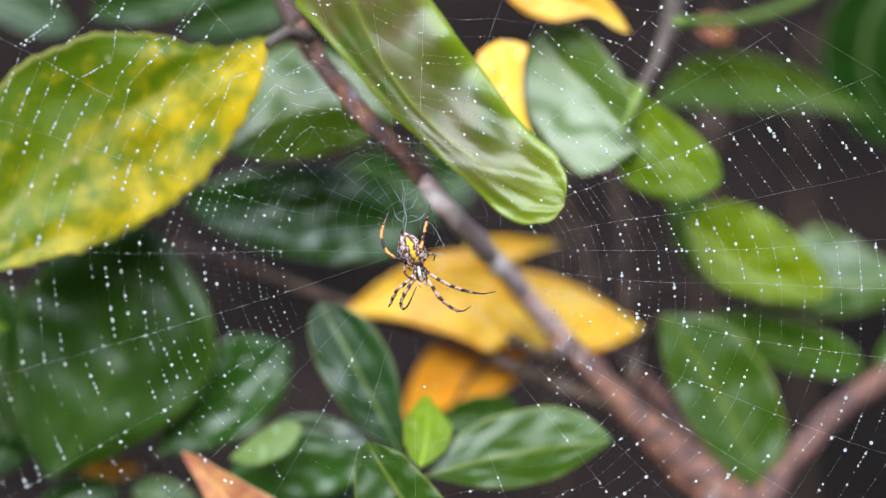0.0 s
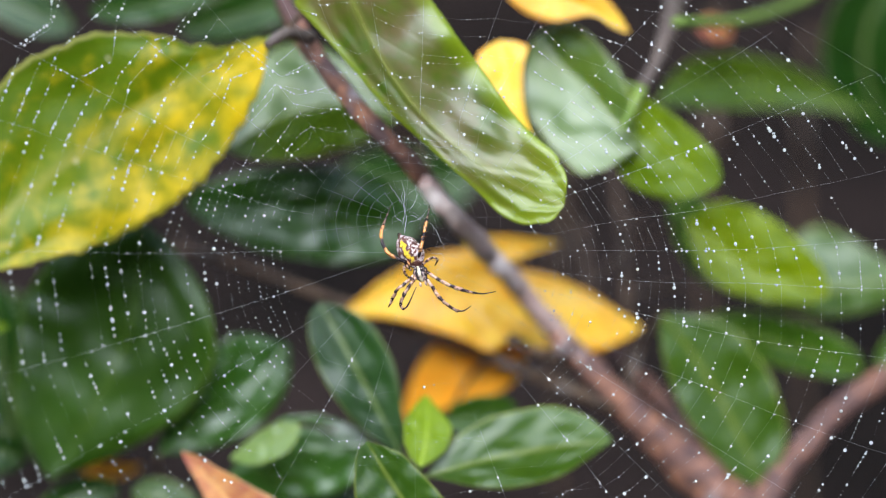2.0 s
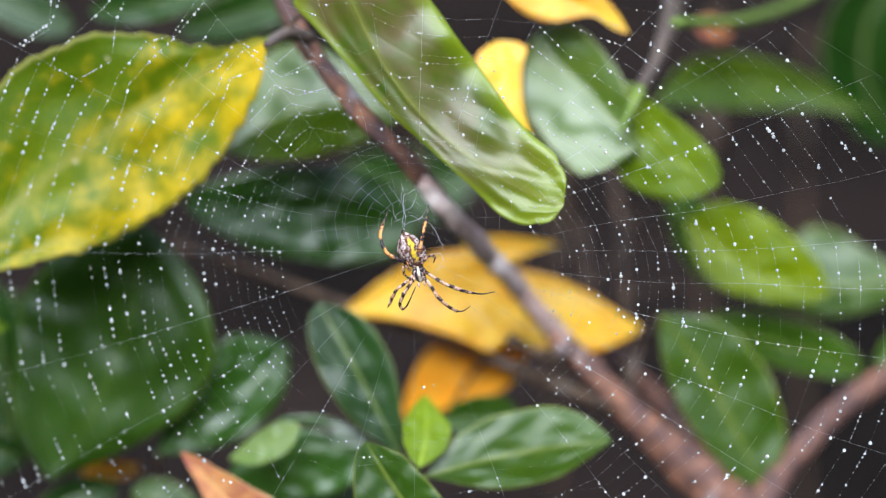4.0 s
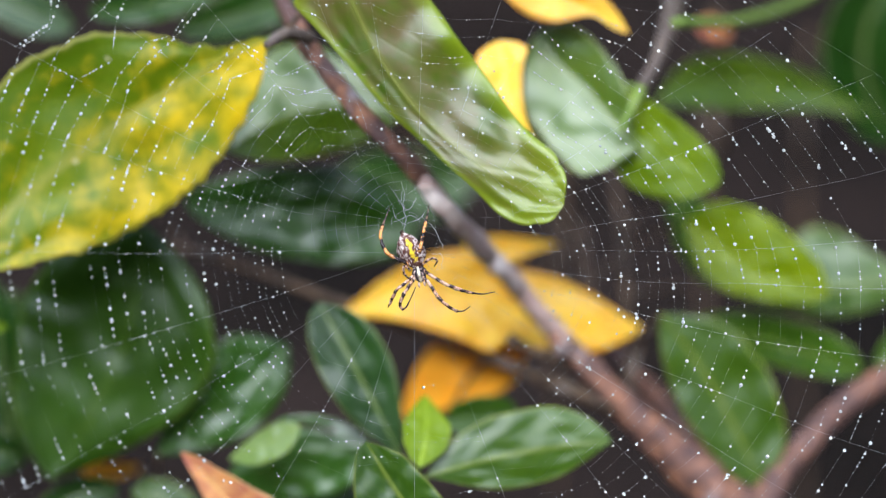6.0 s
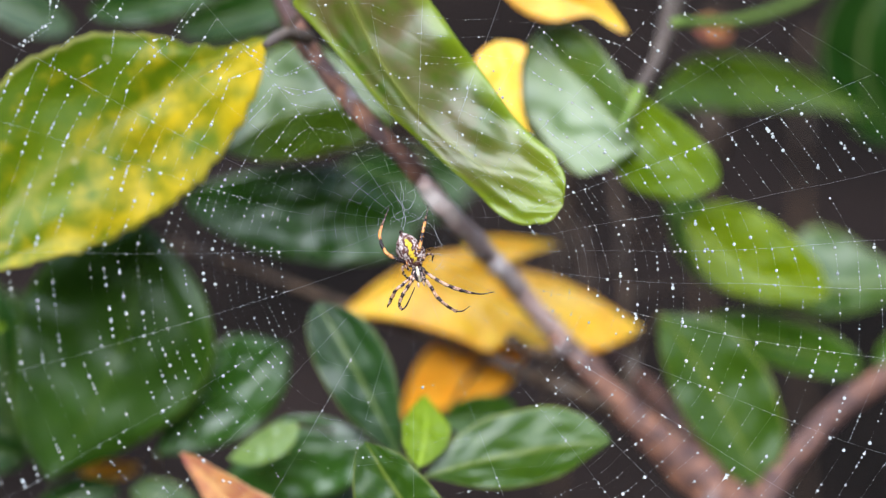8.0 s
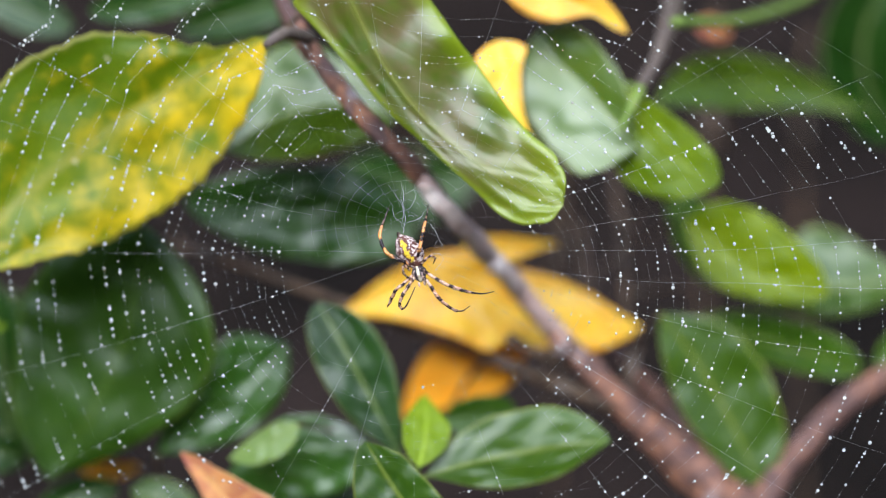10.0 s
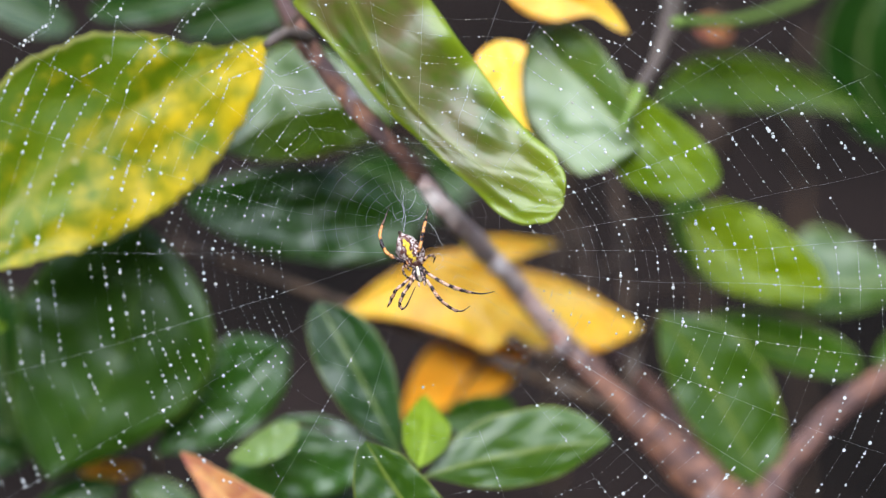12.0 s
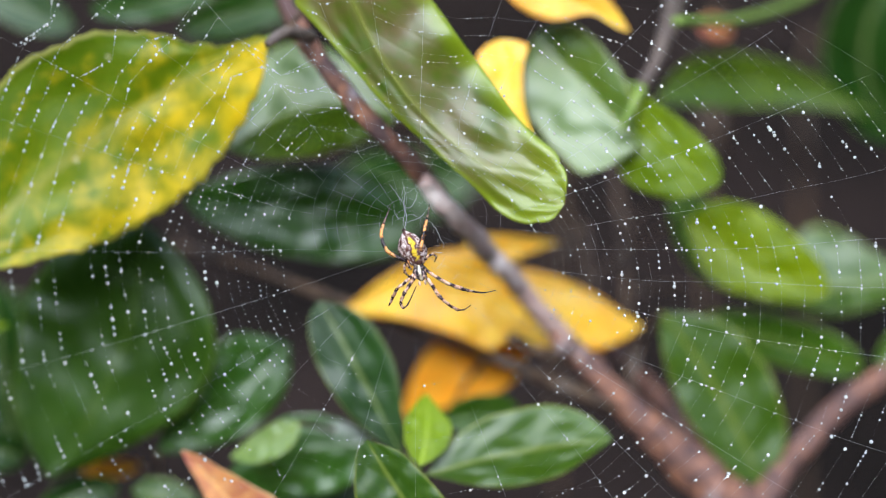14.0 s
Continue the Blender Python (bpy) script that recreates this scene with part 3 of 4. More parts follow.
    leaf(MEADOW, base=(58.4, 112.0, 39.7), mid=(81.7, 130.0, 47.6), tip=(121.7, 140.0, 37.3), left=(0.3, 1.1, 3.4, 5.9, 6.5, 6.4, 5.5, 3.2, 1.5, 0.4), right=(1.2, 3.4, 5.7, 8.0, 9.1, 7.9, 5.5, 3.0, 1.7, 0.5), label="slender green leaf far inside the shrub", grow=0.6, end=0.6, lean=4, fold=12, seed=17, **L)
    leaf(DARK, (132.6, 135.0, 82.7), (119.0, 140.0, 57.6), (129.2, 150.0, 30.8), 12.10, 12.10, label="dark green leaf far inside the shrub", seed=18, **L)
    leaf(GLOSSY, base=(-16.6, 62.0, -52.1), mid=(-34.6, 64.0, -52.2), tip=(-58.2, 68.0, -61.6), left=(2.4, 6.6, 8.7, 11.5, 12.3, 11.8, 9.9, 7.4, 4.0, 1.2), right=(0.5, 1.9, 4.7, 6.6, 9.4, 10.3, 7.2, 4.0, 2.0, 0.6), label="dark green leaf with a grey sheen", grow=0.5, end=0.5, lean=3, fold=-3, wave=0.7, seed=19, **L)
    leaf(MEADOW, base=(-36.5, 52.0, -44.6), mid=(-44.9, 53.0, -49.4), tip=(-54.4, 55.0, -53.4), left=(0.8, 2.4, 3.3, 4.4, 4.7, 4.5, 3.7, 2.5, 1.5, 0.8), right=(1.0, 1.6, 2.6, 3.5, 3.5, 3.3, 2.4, 1.6, 0.9, 0.3), label="small green leaf with a bright edge", grow=0.5, end=0.5, lean=20, fold=4, seed=20, **L)
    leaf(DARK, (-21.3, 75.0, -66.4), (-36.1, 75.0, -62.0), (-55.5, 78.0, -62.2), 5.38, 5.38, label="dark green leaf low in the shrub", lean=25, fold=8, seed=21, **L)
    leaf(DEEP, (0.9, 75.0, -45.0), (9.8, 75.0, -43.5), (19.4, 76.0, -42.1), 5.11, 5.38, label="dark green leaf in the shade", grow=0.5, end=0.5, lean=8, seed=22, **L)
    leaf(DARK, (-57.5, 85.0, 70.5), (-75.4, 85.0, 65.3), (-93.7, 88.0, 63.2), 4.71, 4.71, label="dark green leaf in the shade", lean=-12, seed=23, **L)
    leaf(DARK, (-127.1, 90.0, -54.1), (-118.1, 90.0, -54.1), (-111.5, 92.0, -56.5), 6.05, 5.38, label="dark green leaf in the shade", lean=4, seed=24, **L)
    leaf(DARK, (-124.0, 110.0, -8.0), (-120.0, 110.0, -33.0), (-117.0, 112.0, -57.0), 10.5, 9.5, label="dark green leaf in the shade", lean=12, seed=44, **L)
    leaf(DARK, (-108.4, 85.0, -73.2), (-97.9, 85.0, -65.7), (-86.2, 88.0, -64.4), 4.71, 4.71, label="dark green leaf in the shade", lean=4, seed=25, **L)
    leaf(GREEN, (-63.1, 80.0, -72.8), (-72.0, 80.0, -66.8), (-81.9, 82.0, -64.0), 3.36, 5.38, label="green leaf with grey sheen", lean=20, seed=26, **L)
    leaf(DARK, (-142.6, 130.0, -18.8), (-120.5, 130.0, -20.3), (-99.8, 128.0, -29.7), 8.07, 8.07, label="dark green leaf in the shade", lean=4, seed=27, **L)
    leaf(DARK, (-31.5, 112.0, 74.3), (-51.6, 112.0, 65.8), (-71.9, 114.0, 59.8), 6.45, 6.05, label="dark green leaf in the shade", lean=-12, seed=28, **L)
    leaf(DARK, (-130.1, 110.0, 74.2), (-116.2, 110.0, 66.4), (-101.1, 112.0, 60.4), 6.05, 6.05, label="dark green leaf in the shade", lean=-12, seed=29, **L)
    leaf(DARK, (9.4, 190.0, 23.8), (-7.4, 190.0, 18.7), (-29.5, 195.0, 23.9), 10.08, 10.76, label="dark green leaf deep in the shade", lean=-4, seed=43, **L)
    leaf(GREEN, (130.1, 98.0, -18.1), (123.3, 98.0, -24.9), (116.7, 98.0, -31.8), 4.03, 3.76, label="green leaf with a pale edge", seed=41, **L)
    leaf(LIME, (-128.5, 70.0, -23.4), (-121.1, 70.0, -21.2), (-113.2, 70.0, -20.1), 2.15, 1.88, label="tip of a fresh lime green leaf", seed=42, **L)


build_leaves()


def loose_leaf(material, label, **kw):
    ob = leaf(material, parent=None, label=label, name="dry_leaf", **kw)
    return tagged(ob, label, "leaf", "dry leaves caught in the shrub")


def build_dry_leaves():
    Y = "yellow dying leaf caught behind the branch"
    loose_leaf(YELLOW, Y, base=(21.9, 87.0, -17.8), mid=(-0.6, 88.0, -11.1), tip=(-26.3, 91.0, -16.7), left=(12.0, 12.5, 13.0, 13.1, 11.6, 9.4, 6.6, 4.6, 2.8, 1.0), right=(0.8, 2.9, 7.0, 10.5, 11.3, 9.0, 5.5, 3.2, 1.5, 0.4), grow=0.5, end=0.75, lean=10, wave=1.3, fold=12, seed=31)
    loose_leaf(YELLOW, Y, base=(10.0, 90.0, -14.9), mid=(32.6, 92.0, -15.7), tip=(53.6, 95.0, -20.7), left=(2.4, 8.7, 9.1, 9.3, 7.8, 5.8, 3.2, 1.4, 0.6, 0.2), right=(3.4, 9.4, 10.8, 12.8, 12.4, 11.3, 9.2, 6.2, 4.2, 1.6), lean=-24, wave=1.3, seed=32)
    loose_leaf(YELLOW, Y, base=(5.4, 92.0, 0.2), mid=(17.6, 94.0, 0.2), tip=(31.3, 98.0, 1.4), left=(0.4, 1.3, 2.7, 3.5, 3.4, 2.9, 2.0, 1.2, 0.6, 0.2), right=(0.3, 1.1, 2.4, 4.4, 4.2, 3.1, 1.7, 0.9, 0.5, 0.1), grow=0.5, end=0.7, seed=33)
    loose_leaf(YELLOW, "yellow curled leaf hanging beside a green one", base=(23.1, 50.0, 27.7), mid=(17.4, 51.0, 39.6), tip=(14.6, 54.0, 53.2), left=(0.3, 1.0, 2.2, 3.5, 5.1, 6.2, 6.7, 7.0, 5.5, 1.7), right=(0.1, 0.4, 0.8, 1.4, 2.6, 3.7, 5.2, 6.5, 7.3, 3.0), grow=0.8, end=0.25, seed=34)
    loose_leaf(YELLOW, "yellow leaf with a curled tip", base=(11.0, 60.0, 72.7), mid=(29.3, 62.0, 65.6), tip=(47.9, 60.0, 55.8), left=(0.3, 1.2, 2.6, 5.1, 7.8, 6.7, 5.5, 3.4, 2.0, 0.6), right=(0.6, 2.2, 4.6, 7.1, 8.1, 6.2, 0.2, 0.8, 1.2, 0.8), grow=0.5, end=0.8, seed=35)
    loose_leaf(ORANGE, "orange brown dead leaf under the branch", base=(23.7, 99.0, -26.8), mid=(7.3, 101.0, -32.0), tip=(-11.0, 104.0, -45.3), left=(0.8, 4.1, 6.9, 9.9, 9.7, 8.5, 6.4, 4.7, 3.4, 1.5), right=(1.2, 2.1, 3.8, 6.1, 9.0, 10.3, 8.4, 5.4, 2.9, 0.9), lean=16, fold=4, wave=1.2, seed=36)
    loose_leaf(PEACH, "pinkish orange dead leaf with a pointed tip", base=(-44.2, 40.0, -73.4), mid=(-56.4, 42.0, -60.5), tip=(-66.0, 44.0, -51.0), left=(0.9, 3.0, 6.3, 6.3, 4.7, 3.1, 1.9, 1.3, 0.6, 0.1), right=(9.8, 9.6, 9.4, 7.6, 5.7, 4.1, 3.0, 2.0, 1.1, 0.5), grow=0.5, end=0.8, seed=37)
    loose_leaf(ORANGE, "small orange dead leaf in the shade", base=(-81.8, 105.0, -58.9), mid=(-89.5, 105.0, -59.9), tip=(-98.3, 108.0, -59.8), left=2.42, right=2.42, seed=38)
    loose_leaf(PEACH, "small pinkish dead leaf", base=(69.9, 115.0, 62.2), mid=(74.6, 115.0, 60.6), tip=(79.5, 118.0, 59.0), left=3.23, right=3.23, grow=0.5, end=0.5, seed=39)


build_dry_leaves()


# ---- the web ----
HUB = (-6.6, 0.0, -0.5)
UNIT = 0.13
# each spoke: its bearing near the hub, and by how much it bends on the way out
BEARINGS = [(7.4, 2.2), (19.8, 1.1), (31.3, 0.2), (44.5, 0), (62, 0), (71, 0), (88, 0), (100, 0), (111, 0), (118, 0), (130, 0), (142, 0), (153, 0), (162.5, 0),
            (180.2, 0), (198.2, -2), (213.5, -2.4), (225.6, -0.4), (240, 0), (254, 0), (270, 0), (290, 0), (308.5, 0), (316.2, 0), (326.6, 0.4),
            (333.3, 2.9), (343.7, 3.1), (352, 3.4), (359.6, 1.4)]
BEND = dict(BEARINGS)
SPOKES = [a for a, _ in BEARINGS]
# how far out one turn of the spiral lies on each side: drawn in above, full to the right and below
SPREAD = [(0, 1.0), (10, 0.945), (21, 0.88), (31, 0.83), (45, 0.77), (60, 0.72), (90, 0.68), (111, 0.74), (120, 0.86), (130, 0.98), (142, 0.97), (160, 0.96), (180, 1.0),
          (222, 1.02), (270, 0.95), (318, 1.0), (335, 1.05), (345, 1.05), (360, 1.0)]


def spread(deg):
    return float(np.interp(deg % 360, [p for p, _ in SPREAD], [q for _, q in SPREAD]))


def web_place(deg, r):
    """A place on the web: the net is drawn towards the stand on its left half, and sags a little."""
    deg += BEND.get(deg % 360, 0) * (r - 315) / 515
    x = HUB[0] + r * UNIT * math.cos(radians(deg))
    z = HUB[2] + r * UNIT * math.sin(radians(deg))
    dx = x - HUB[0]
    pull = 0.24 - 0.13 * min(1.0, max(0.0, (z - HUB[2]) / 40))
    return Vector((x, (pull if dx < 0 else 0.05) * dx, z))


KNOT = (-8.9, 0.0, 6.4)


def ball(level):
    bm = bmesh.new()
    bmesh.ops.create_icosphere(bm, subdivisions=level, radius=1.0)
    v = [tuple(q.co) for q in bm.verts]
    f = [tuple(w.index for w in q.verts) for q in bm.faces]
    bm.free()
    return np.array(v), np.array(f)


def build_web():
    rnd = random.Random(11)
    web = thing("spider_web", W(HUB), "fine orb web of white silk strung with dew drops", "spider web")
    big, small = [], []

    def inside(p):
        return -108 < p.x < 116 and -64 < p.z < 64 and p.z < rim(p.x)

    def rim(x):
        """Height of the frame thread that bounds the web on its upper right."""
        return 54.4 - 0.569 * (x - 82.5)

    def beads(p, q, large, tiny, drops_to=1.0):
        """Dew along one thread: fine beads close together and a few large drops."""
        span = (q - p).length
        if span < 0.2:
            return
        s = rnd.random() * 1.5
        while s < span and tiny > 0:
            c = p + (q - p) * (s / span)
            if rnd.random() < tiny:
                small.append((c, rnd.uniform(0.06, 0.15)))
            s += rnd.uniform(0.8, 2.2)
        k = int(span * large * 0.6 + rnd.random())
        for _ in range(k):
            s = rnd.random() * span
            for _ in range(rnd.choice((1, 1, 1, 2, 2, 3, 4))):
                # drops gather in short runs along the thread
                if s > span:
                    break
                c = p + (q - p) * (s / span)
                r = rnd.choice((0.18, 0.21, 0.25, 0.29, 0.34, 0.43)) * rnd.uniform(0.8, 1.1) * drops_to
                r *= 0.8 if abs(c.x - HUB[0]) < 45 else 1.0
                big.append((c + Vector((0, 0, -0.5 * r)), r))
                if rnd.random() < 0.12:
                    big.append((c + Vector((rnd.uniform(-0.1, 0.1), 0, r * 1.2)), r * 0.6))
                s += rnd.uniform(1.3, 2.8)

    def net(deg, r):
        c, w = math.cos(radians(deg)), math.sin(radians(deg))
        x, z = r * UNIT * c * (1.18 if c > 0 else 1.0), r * UNIT * w * (0.86 if w > 0 else 0.95)
        return Vector((KNOT[0] + x, (0.24 if x < 0 else 0.05) * x, KNOT[2] + z))

    # spokes
    for n, a in enumerate(SPOKES):
        rows = []
        far = 1250
        for k in range(26):
            near = 165 if 4 < a < 176 else 30
            r = near + (far - near) * k / 25
            p = web_place(a, r)
            p.z += 1.1 * noise.noise(Vector((n * 3.7, r * 0.004, 0)))
            if p.z > rim(p.x) + 1.5:
                break
            rows.append((*p, 0.013 if a < 40 or a > 325 or 175 < a < 200 or 70 < a < 90 else 0.009))
        if 4 < a < 176:
            # above, they spring from the rim of the net round the knot
            d = web_place(a, 240) - Vector(KNOT)
            rows = [(*net(math.degrees(math.atan2(d.z, d.x)), 168), 0.012)] + [r for r in rows if (Vector(r[:3]) - Vector(HUB)).length > 30]
        part("spoke_thread", tube(bmesh.new(), rows, 4), THREAD, web)
        for u, v in zip(rows, rows[1:]):
            p, q = Vector(u[:3]), Vector(v[:3])
            if inside(p) and (p - Vector(HUB)).length > 28:
                beads(p, q, 0.08, 0.5)
            elif inside(p):
                beads(p, q, 0.0, 0.12)

    # the spiral: fine and dry near the hub, wide and wet outside
    radii, r = [], 66.0
    while r < 225:
        radii.append((r, False))
        r += rnd.uniform(16, 22)
    while r < 1130:
        radii.append((r, True))
        r += rnd.uniform(14, 20) + 19 * min(1.0, max(0.0, (r - 380) / 300))
    bm = bmesh.new()
    for n, (r0, wet) in enumerate(radii):
        step = radii[min(n + 1, len(radii) - 1)][0] - r0
        for i, a in enumerate(SPOKES):
            b = SPOKES[(i + 1) % len(SPOKES)]
            if b < a:
                b += 360
            above = 52 < (a + b) / 2 < 150
            if above and wet and n % 3 == 2:
                continue
            if rnd.random() < (0.16 if above and wet else 0.07 if wet else 0.02):
                continue
            ja = 0.02 * noise.noise(Vector((n * 1.3, i * 2.1, 4))) * (3 if above else 1)
            jb = 0.02 * noise.noise(Vector((n * 1.3, (i + 1) * 2.1, 4))) * (3 if above else 1)
            low = 225 < (a + b) / 2 < 300
            if not wet and (12 < (a + b) / 2 < 335 or rnd.random() < 0.4):
                continue
            if wet and low and rnd.random() < 0.68:
                continue
            sa, sb = (spread(a), spread(b)) if wet else (1.0, 1.0)
            p = web_place(a, (r0 + step * a / 360) * sa * (1 + ja))
            q = web_place(b, (r0 + step * b / 360) * sb * (1 + jb))
            if not (inside(p) or inside(q)) or (p.x > 40 and max(p.z - rim(p.x), q.z - rim(q.x)) > 0.5):
                continue
            sag = (p - q).length * (0.05 if not above else 0.12) * rnd.uniform(0.2, 1.2)
            m = (p + q) / 2 + Vector((0, 0, -sag if abs(p.x - q.x) > abs(p.z - q.z) else 0))
            if wet and (98 < (a + b) / 2 < 152 or 225 < (a + b) / 2 < 312):
                # slack threads, pulled out of line where they cling together
                slack = 0.22 * (p - q).length
                m += Vector((rnd.uniform(-slack, slack), 0, rnd.uniform(-slack, slack)))
            tube(bm, [(*c, (0.008 if p.z > 25 else 0.0035) if (p.x + q.x) / 2 < HUB[0] - 20 else 0.0045) for c in (p, m, q)], 3, caps=False)
            if wet:
                left = m.x < HUB[0] - 25
                top = m.z > 25
                low = m.z < -20 and -40 < m.x < 25
                for g, h in ((p, m), (m, q)):
                    beads(g, h, 0.09 if low else 0.55 if left and top else 0.22 if left else 0.23 if top else 0.2, 0.25 if low else 0.75 if top or not left else 0.42, 0.9 if left and top else 1.0)
            else:
                beads(p, q, 0.0, 0.12)
    tagged(part("spiral_thread", bm, THREAD, web, "fine spiral of sticky silk"), kind="stuff")

    # the frame thread that holds the upper right corner
    rows = [(x, 0.05 * (x - HUB[0]), rim(x) - 0.4 * math.sin((x - 50) * 0.12), 0.011) for x in range(50, 160, 6)]
    part("frame_thread", tube(bmesh.new(), rows, 4), THREAD, web)

    # the fine dry net round the knot, above the spider: wide to both sides, flat on top
    bm = bmesh.new()

    rays = [-28, -12, 5, 22, 40, 57, 72, 88, 104, 121, 138, 154, 170, 186, 204]
    for a in rays:
        rows = [net(a + 2 * noise.noise(Vector((a, r * 0.02, 1))), r) for r in (34, 60, 100, 140, 165)]
        tube(bm, [(*c, 0.008) for c in rows], 3, caps=False)
    r = 24.0
    while r < 172:
        for a, b in zip(rays, rays[1:]):
            if rnd.random() < 0.05:
                continue
            p, q = net(a, r + rnd.gauss(0, 1.2)), net(b, r + rnd.gauss(0, 1.2))
            m = (p + q) / 2
            m += (m - Vector(KNOT)) * 0.012
            tube(bm, [(*p, 0.0095), (*m, 0.0095), (*q, 0.0095)], 3, caps=False)
            small.append((p, rnd.uniform(0.05, 0.12)))
        r += rnd.uniform(17, 23)
    tagged(part("hub_net", bm, THREAD, web, "fine dry silk net round the hub"), kind="stuff")

    # the torn, thickened silk above and beside the hub
    bm = bmesh.new()
    strands = [
        [(-9.7, 0.0, 16.0, 0.05), (-9.0, 0.0, 12.9, 0.07), (-9.4, 0.0, 10.1, 0.07), (-8.7, 0.0, 7.4, 0.07), (-9.3, 0.0, 3.9, 0.07)],
        [(-9.1, 0.0, 14.9, 0.03), (-9.8, 0.0, 12.2, 0.05), (-8.9, 0.0, 9.3, 0.05), (-9.5, 0.0, 6.6, 0.05), (-9.0, 0.0, 4.2, 0.04)],
        [(-6.6, 0.0, 15.2, 0.03), (-6.3, 0.0, 12.0, 0.04), (-8.3, 0.0, 9.4, 0.05), (-10.6, 0.0, 12.2, 0.04), (-12.6, 0.0, 15.2, 0.03)],
        [(-9.1, 0.0, 5.9, 0.04), (-5.2, 0.0, 7.5, 0.05), (-3.2, 0.0, 9.8, 0.04)],
        [(-5.0, 0.0, 7.8, 0.05), (-2.2, 0.0, 5.2, 0.07), (-0.8, 0.0, 2.8, 0.07), (0.4, 0.0, -0.1, 0.05)],
        [(-11.4, 0.0, 6.5, 0.03), (-7.9, 0.0, 7.9, 0.05), (-5.0, 0.0, 7.1, 0.04)],
        [(-2.7, 0.0, -0.9, 0.04), (-0.3, 0.0, -1.3, 0.06), (0.1, 0.0, -3.1, 0.06), (-1.6, 0.0, -5.0, 0.07), (0.8, 0.0, -3.9, 0.04)],
        [(-11.8, 0.0, 9.8, 0.03), (-11.0, 0.0, 7.4, 0.05), (-8.7, 0.0, 5.8, 0.04)],
        [(2.2, 0.0, -7.5, 0.04), (3.9, 0.0, -6.3, 0.06), (5.6, 0.0, -6.9, 0.05)],
        [(-0.8, 0.0, 2.8, 0.03), (-1.6, 0.0, 0.4, 0.03), (0.8, 0.0, 1.2, 0.03)],
        [(-9.1, 0.0, 12.9, 0.03), (-6.9, 0.0, 14.1, 0.04), (-4.3, 0.0, 16.0, 0.03)],
    ]
    for rows in strands:
        fine = smooth_path(rows, 6)
        tube(bm, [(r[0] + rnd.gauss(0, 0.1), r[1], r[2] + rnd.gauss(0, 0.1), r[3] * rnd.uniform(0.22, 0.5)) for r in fine], 5)
    part("silk_band", bm, SILK, web, "white thickened band of torn silk")

    # large drops near the hub are pieces of their own, the others one mass of dew
    v3, f3 = ball(3)
    v2, f2 = ball(2)
    me = bpy.data.meshes.new("dew_drop")
    me.from_pydata((v3 * 0.001 * np.array((1, 1, 1.08))).tolist(), [], f3.tolist())
    me.polygons.foreach_set("use_smooth", [True] * len(me.polygons))
    me.materials.append(WATER)
    big.sort(key=lambda d: (d[0] - Vector(HUB)).length)
    for c, r in big[:280]:
        ob = new("dew_drop", me)
        ob.parent = web
        ob.location = W(c) - ORIGIN[web]
        ob.scale = (r, r, r)
    vs, fs, base = [], [], 0
    for c, r, v, f in [(c, r, v3, f3) for c, r in big[280:]] + [(c, r, v2, f2) for c, r in small]:
        vs.append(v * r * 0.001 + np.array(W(c) - ORIGIN[web]))
        fs.append(f + base)
        base += len(v)
    me = bpy.data.meshes.new("dew")
    me.from_pydata(np.vstack(vs).tolist(), [], np.vstack(fs).tolist())
    me.polygons.foreach_set("use_smooth", [True] * len(me.polygons))
    me.materials.append(WATER)
    ob = new("dew", me)
    ob.parent = web
    tagged(ob, "countless small dew drops along the threads", kind="stuff")
    return len(big), len(small)


build_web()


# ---- the spider ----
def banded_material(name, light, dark, warm, bands, share):
    """Legs ringed light and dark along their length."""
    n = Nodes(name)
    u, v = n.uv()
    wob = n.math("ADD", n.math("MULTIPLY", u, bands), n.math("MULTIPLY", n.noise(900.0, 3.0), 1.1))
    saw = n.math("FRACT", wob)
    ring = n.ramp(saw, [(0.0, 1.0), (share - 0.08, 1.0), (share + 0.06, 0.0), (0.94, 0.0), (1.0, 1.0)])
    pale = n.mix(n.ramp(n.noise(1500.0, 4.0), [(0.35, 0.0), (0.65, 1.0)]), light, warm)
    pale = n.mix(n.ramp(n.noise(2600.0, 3.0), [(0.55, 0.0), (0.62, 0.85)]), pale, dark)
    n.bump(n.noise(3000.0, 3.0), 0.7, 0.0003)
    # pale specks paint in the glints of tiny drops on the legs
    col = n.mix(n.ramp(n.noise(3400.0, 2.0), [(0.66, 0.0), (0.7, 1.0)]), n.mix(ring, pale, dark), (0.78, 0.66, 0.62))
    return n.done(col, 0.25)


LEG = banded_material("banded_leg", (0.72, 0.5, 0.4), (0.03, 0.014, 0.016), (0.55, 0.25, 0.12), 4.5, 0.38)
LEG_ORANGE = banded_material("orange_banded_leg", (0.85, 0.31, 0.05), (0.02, 0.01, 0.012), (0.74, 0.33, 0.13), 2.6, 0.5)
FOOT = banded_material("dark_foot", (0.16, 0.1, 0.06), (0.03, 0.02, 0.015), (0.2, 0.12, 0.07), 2.0, 0.6)


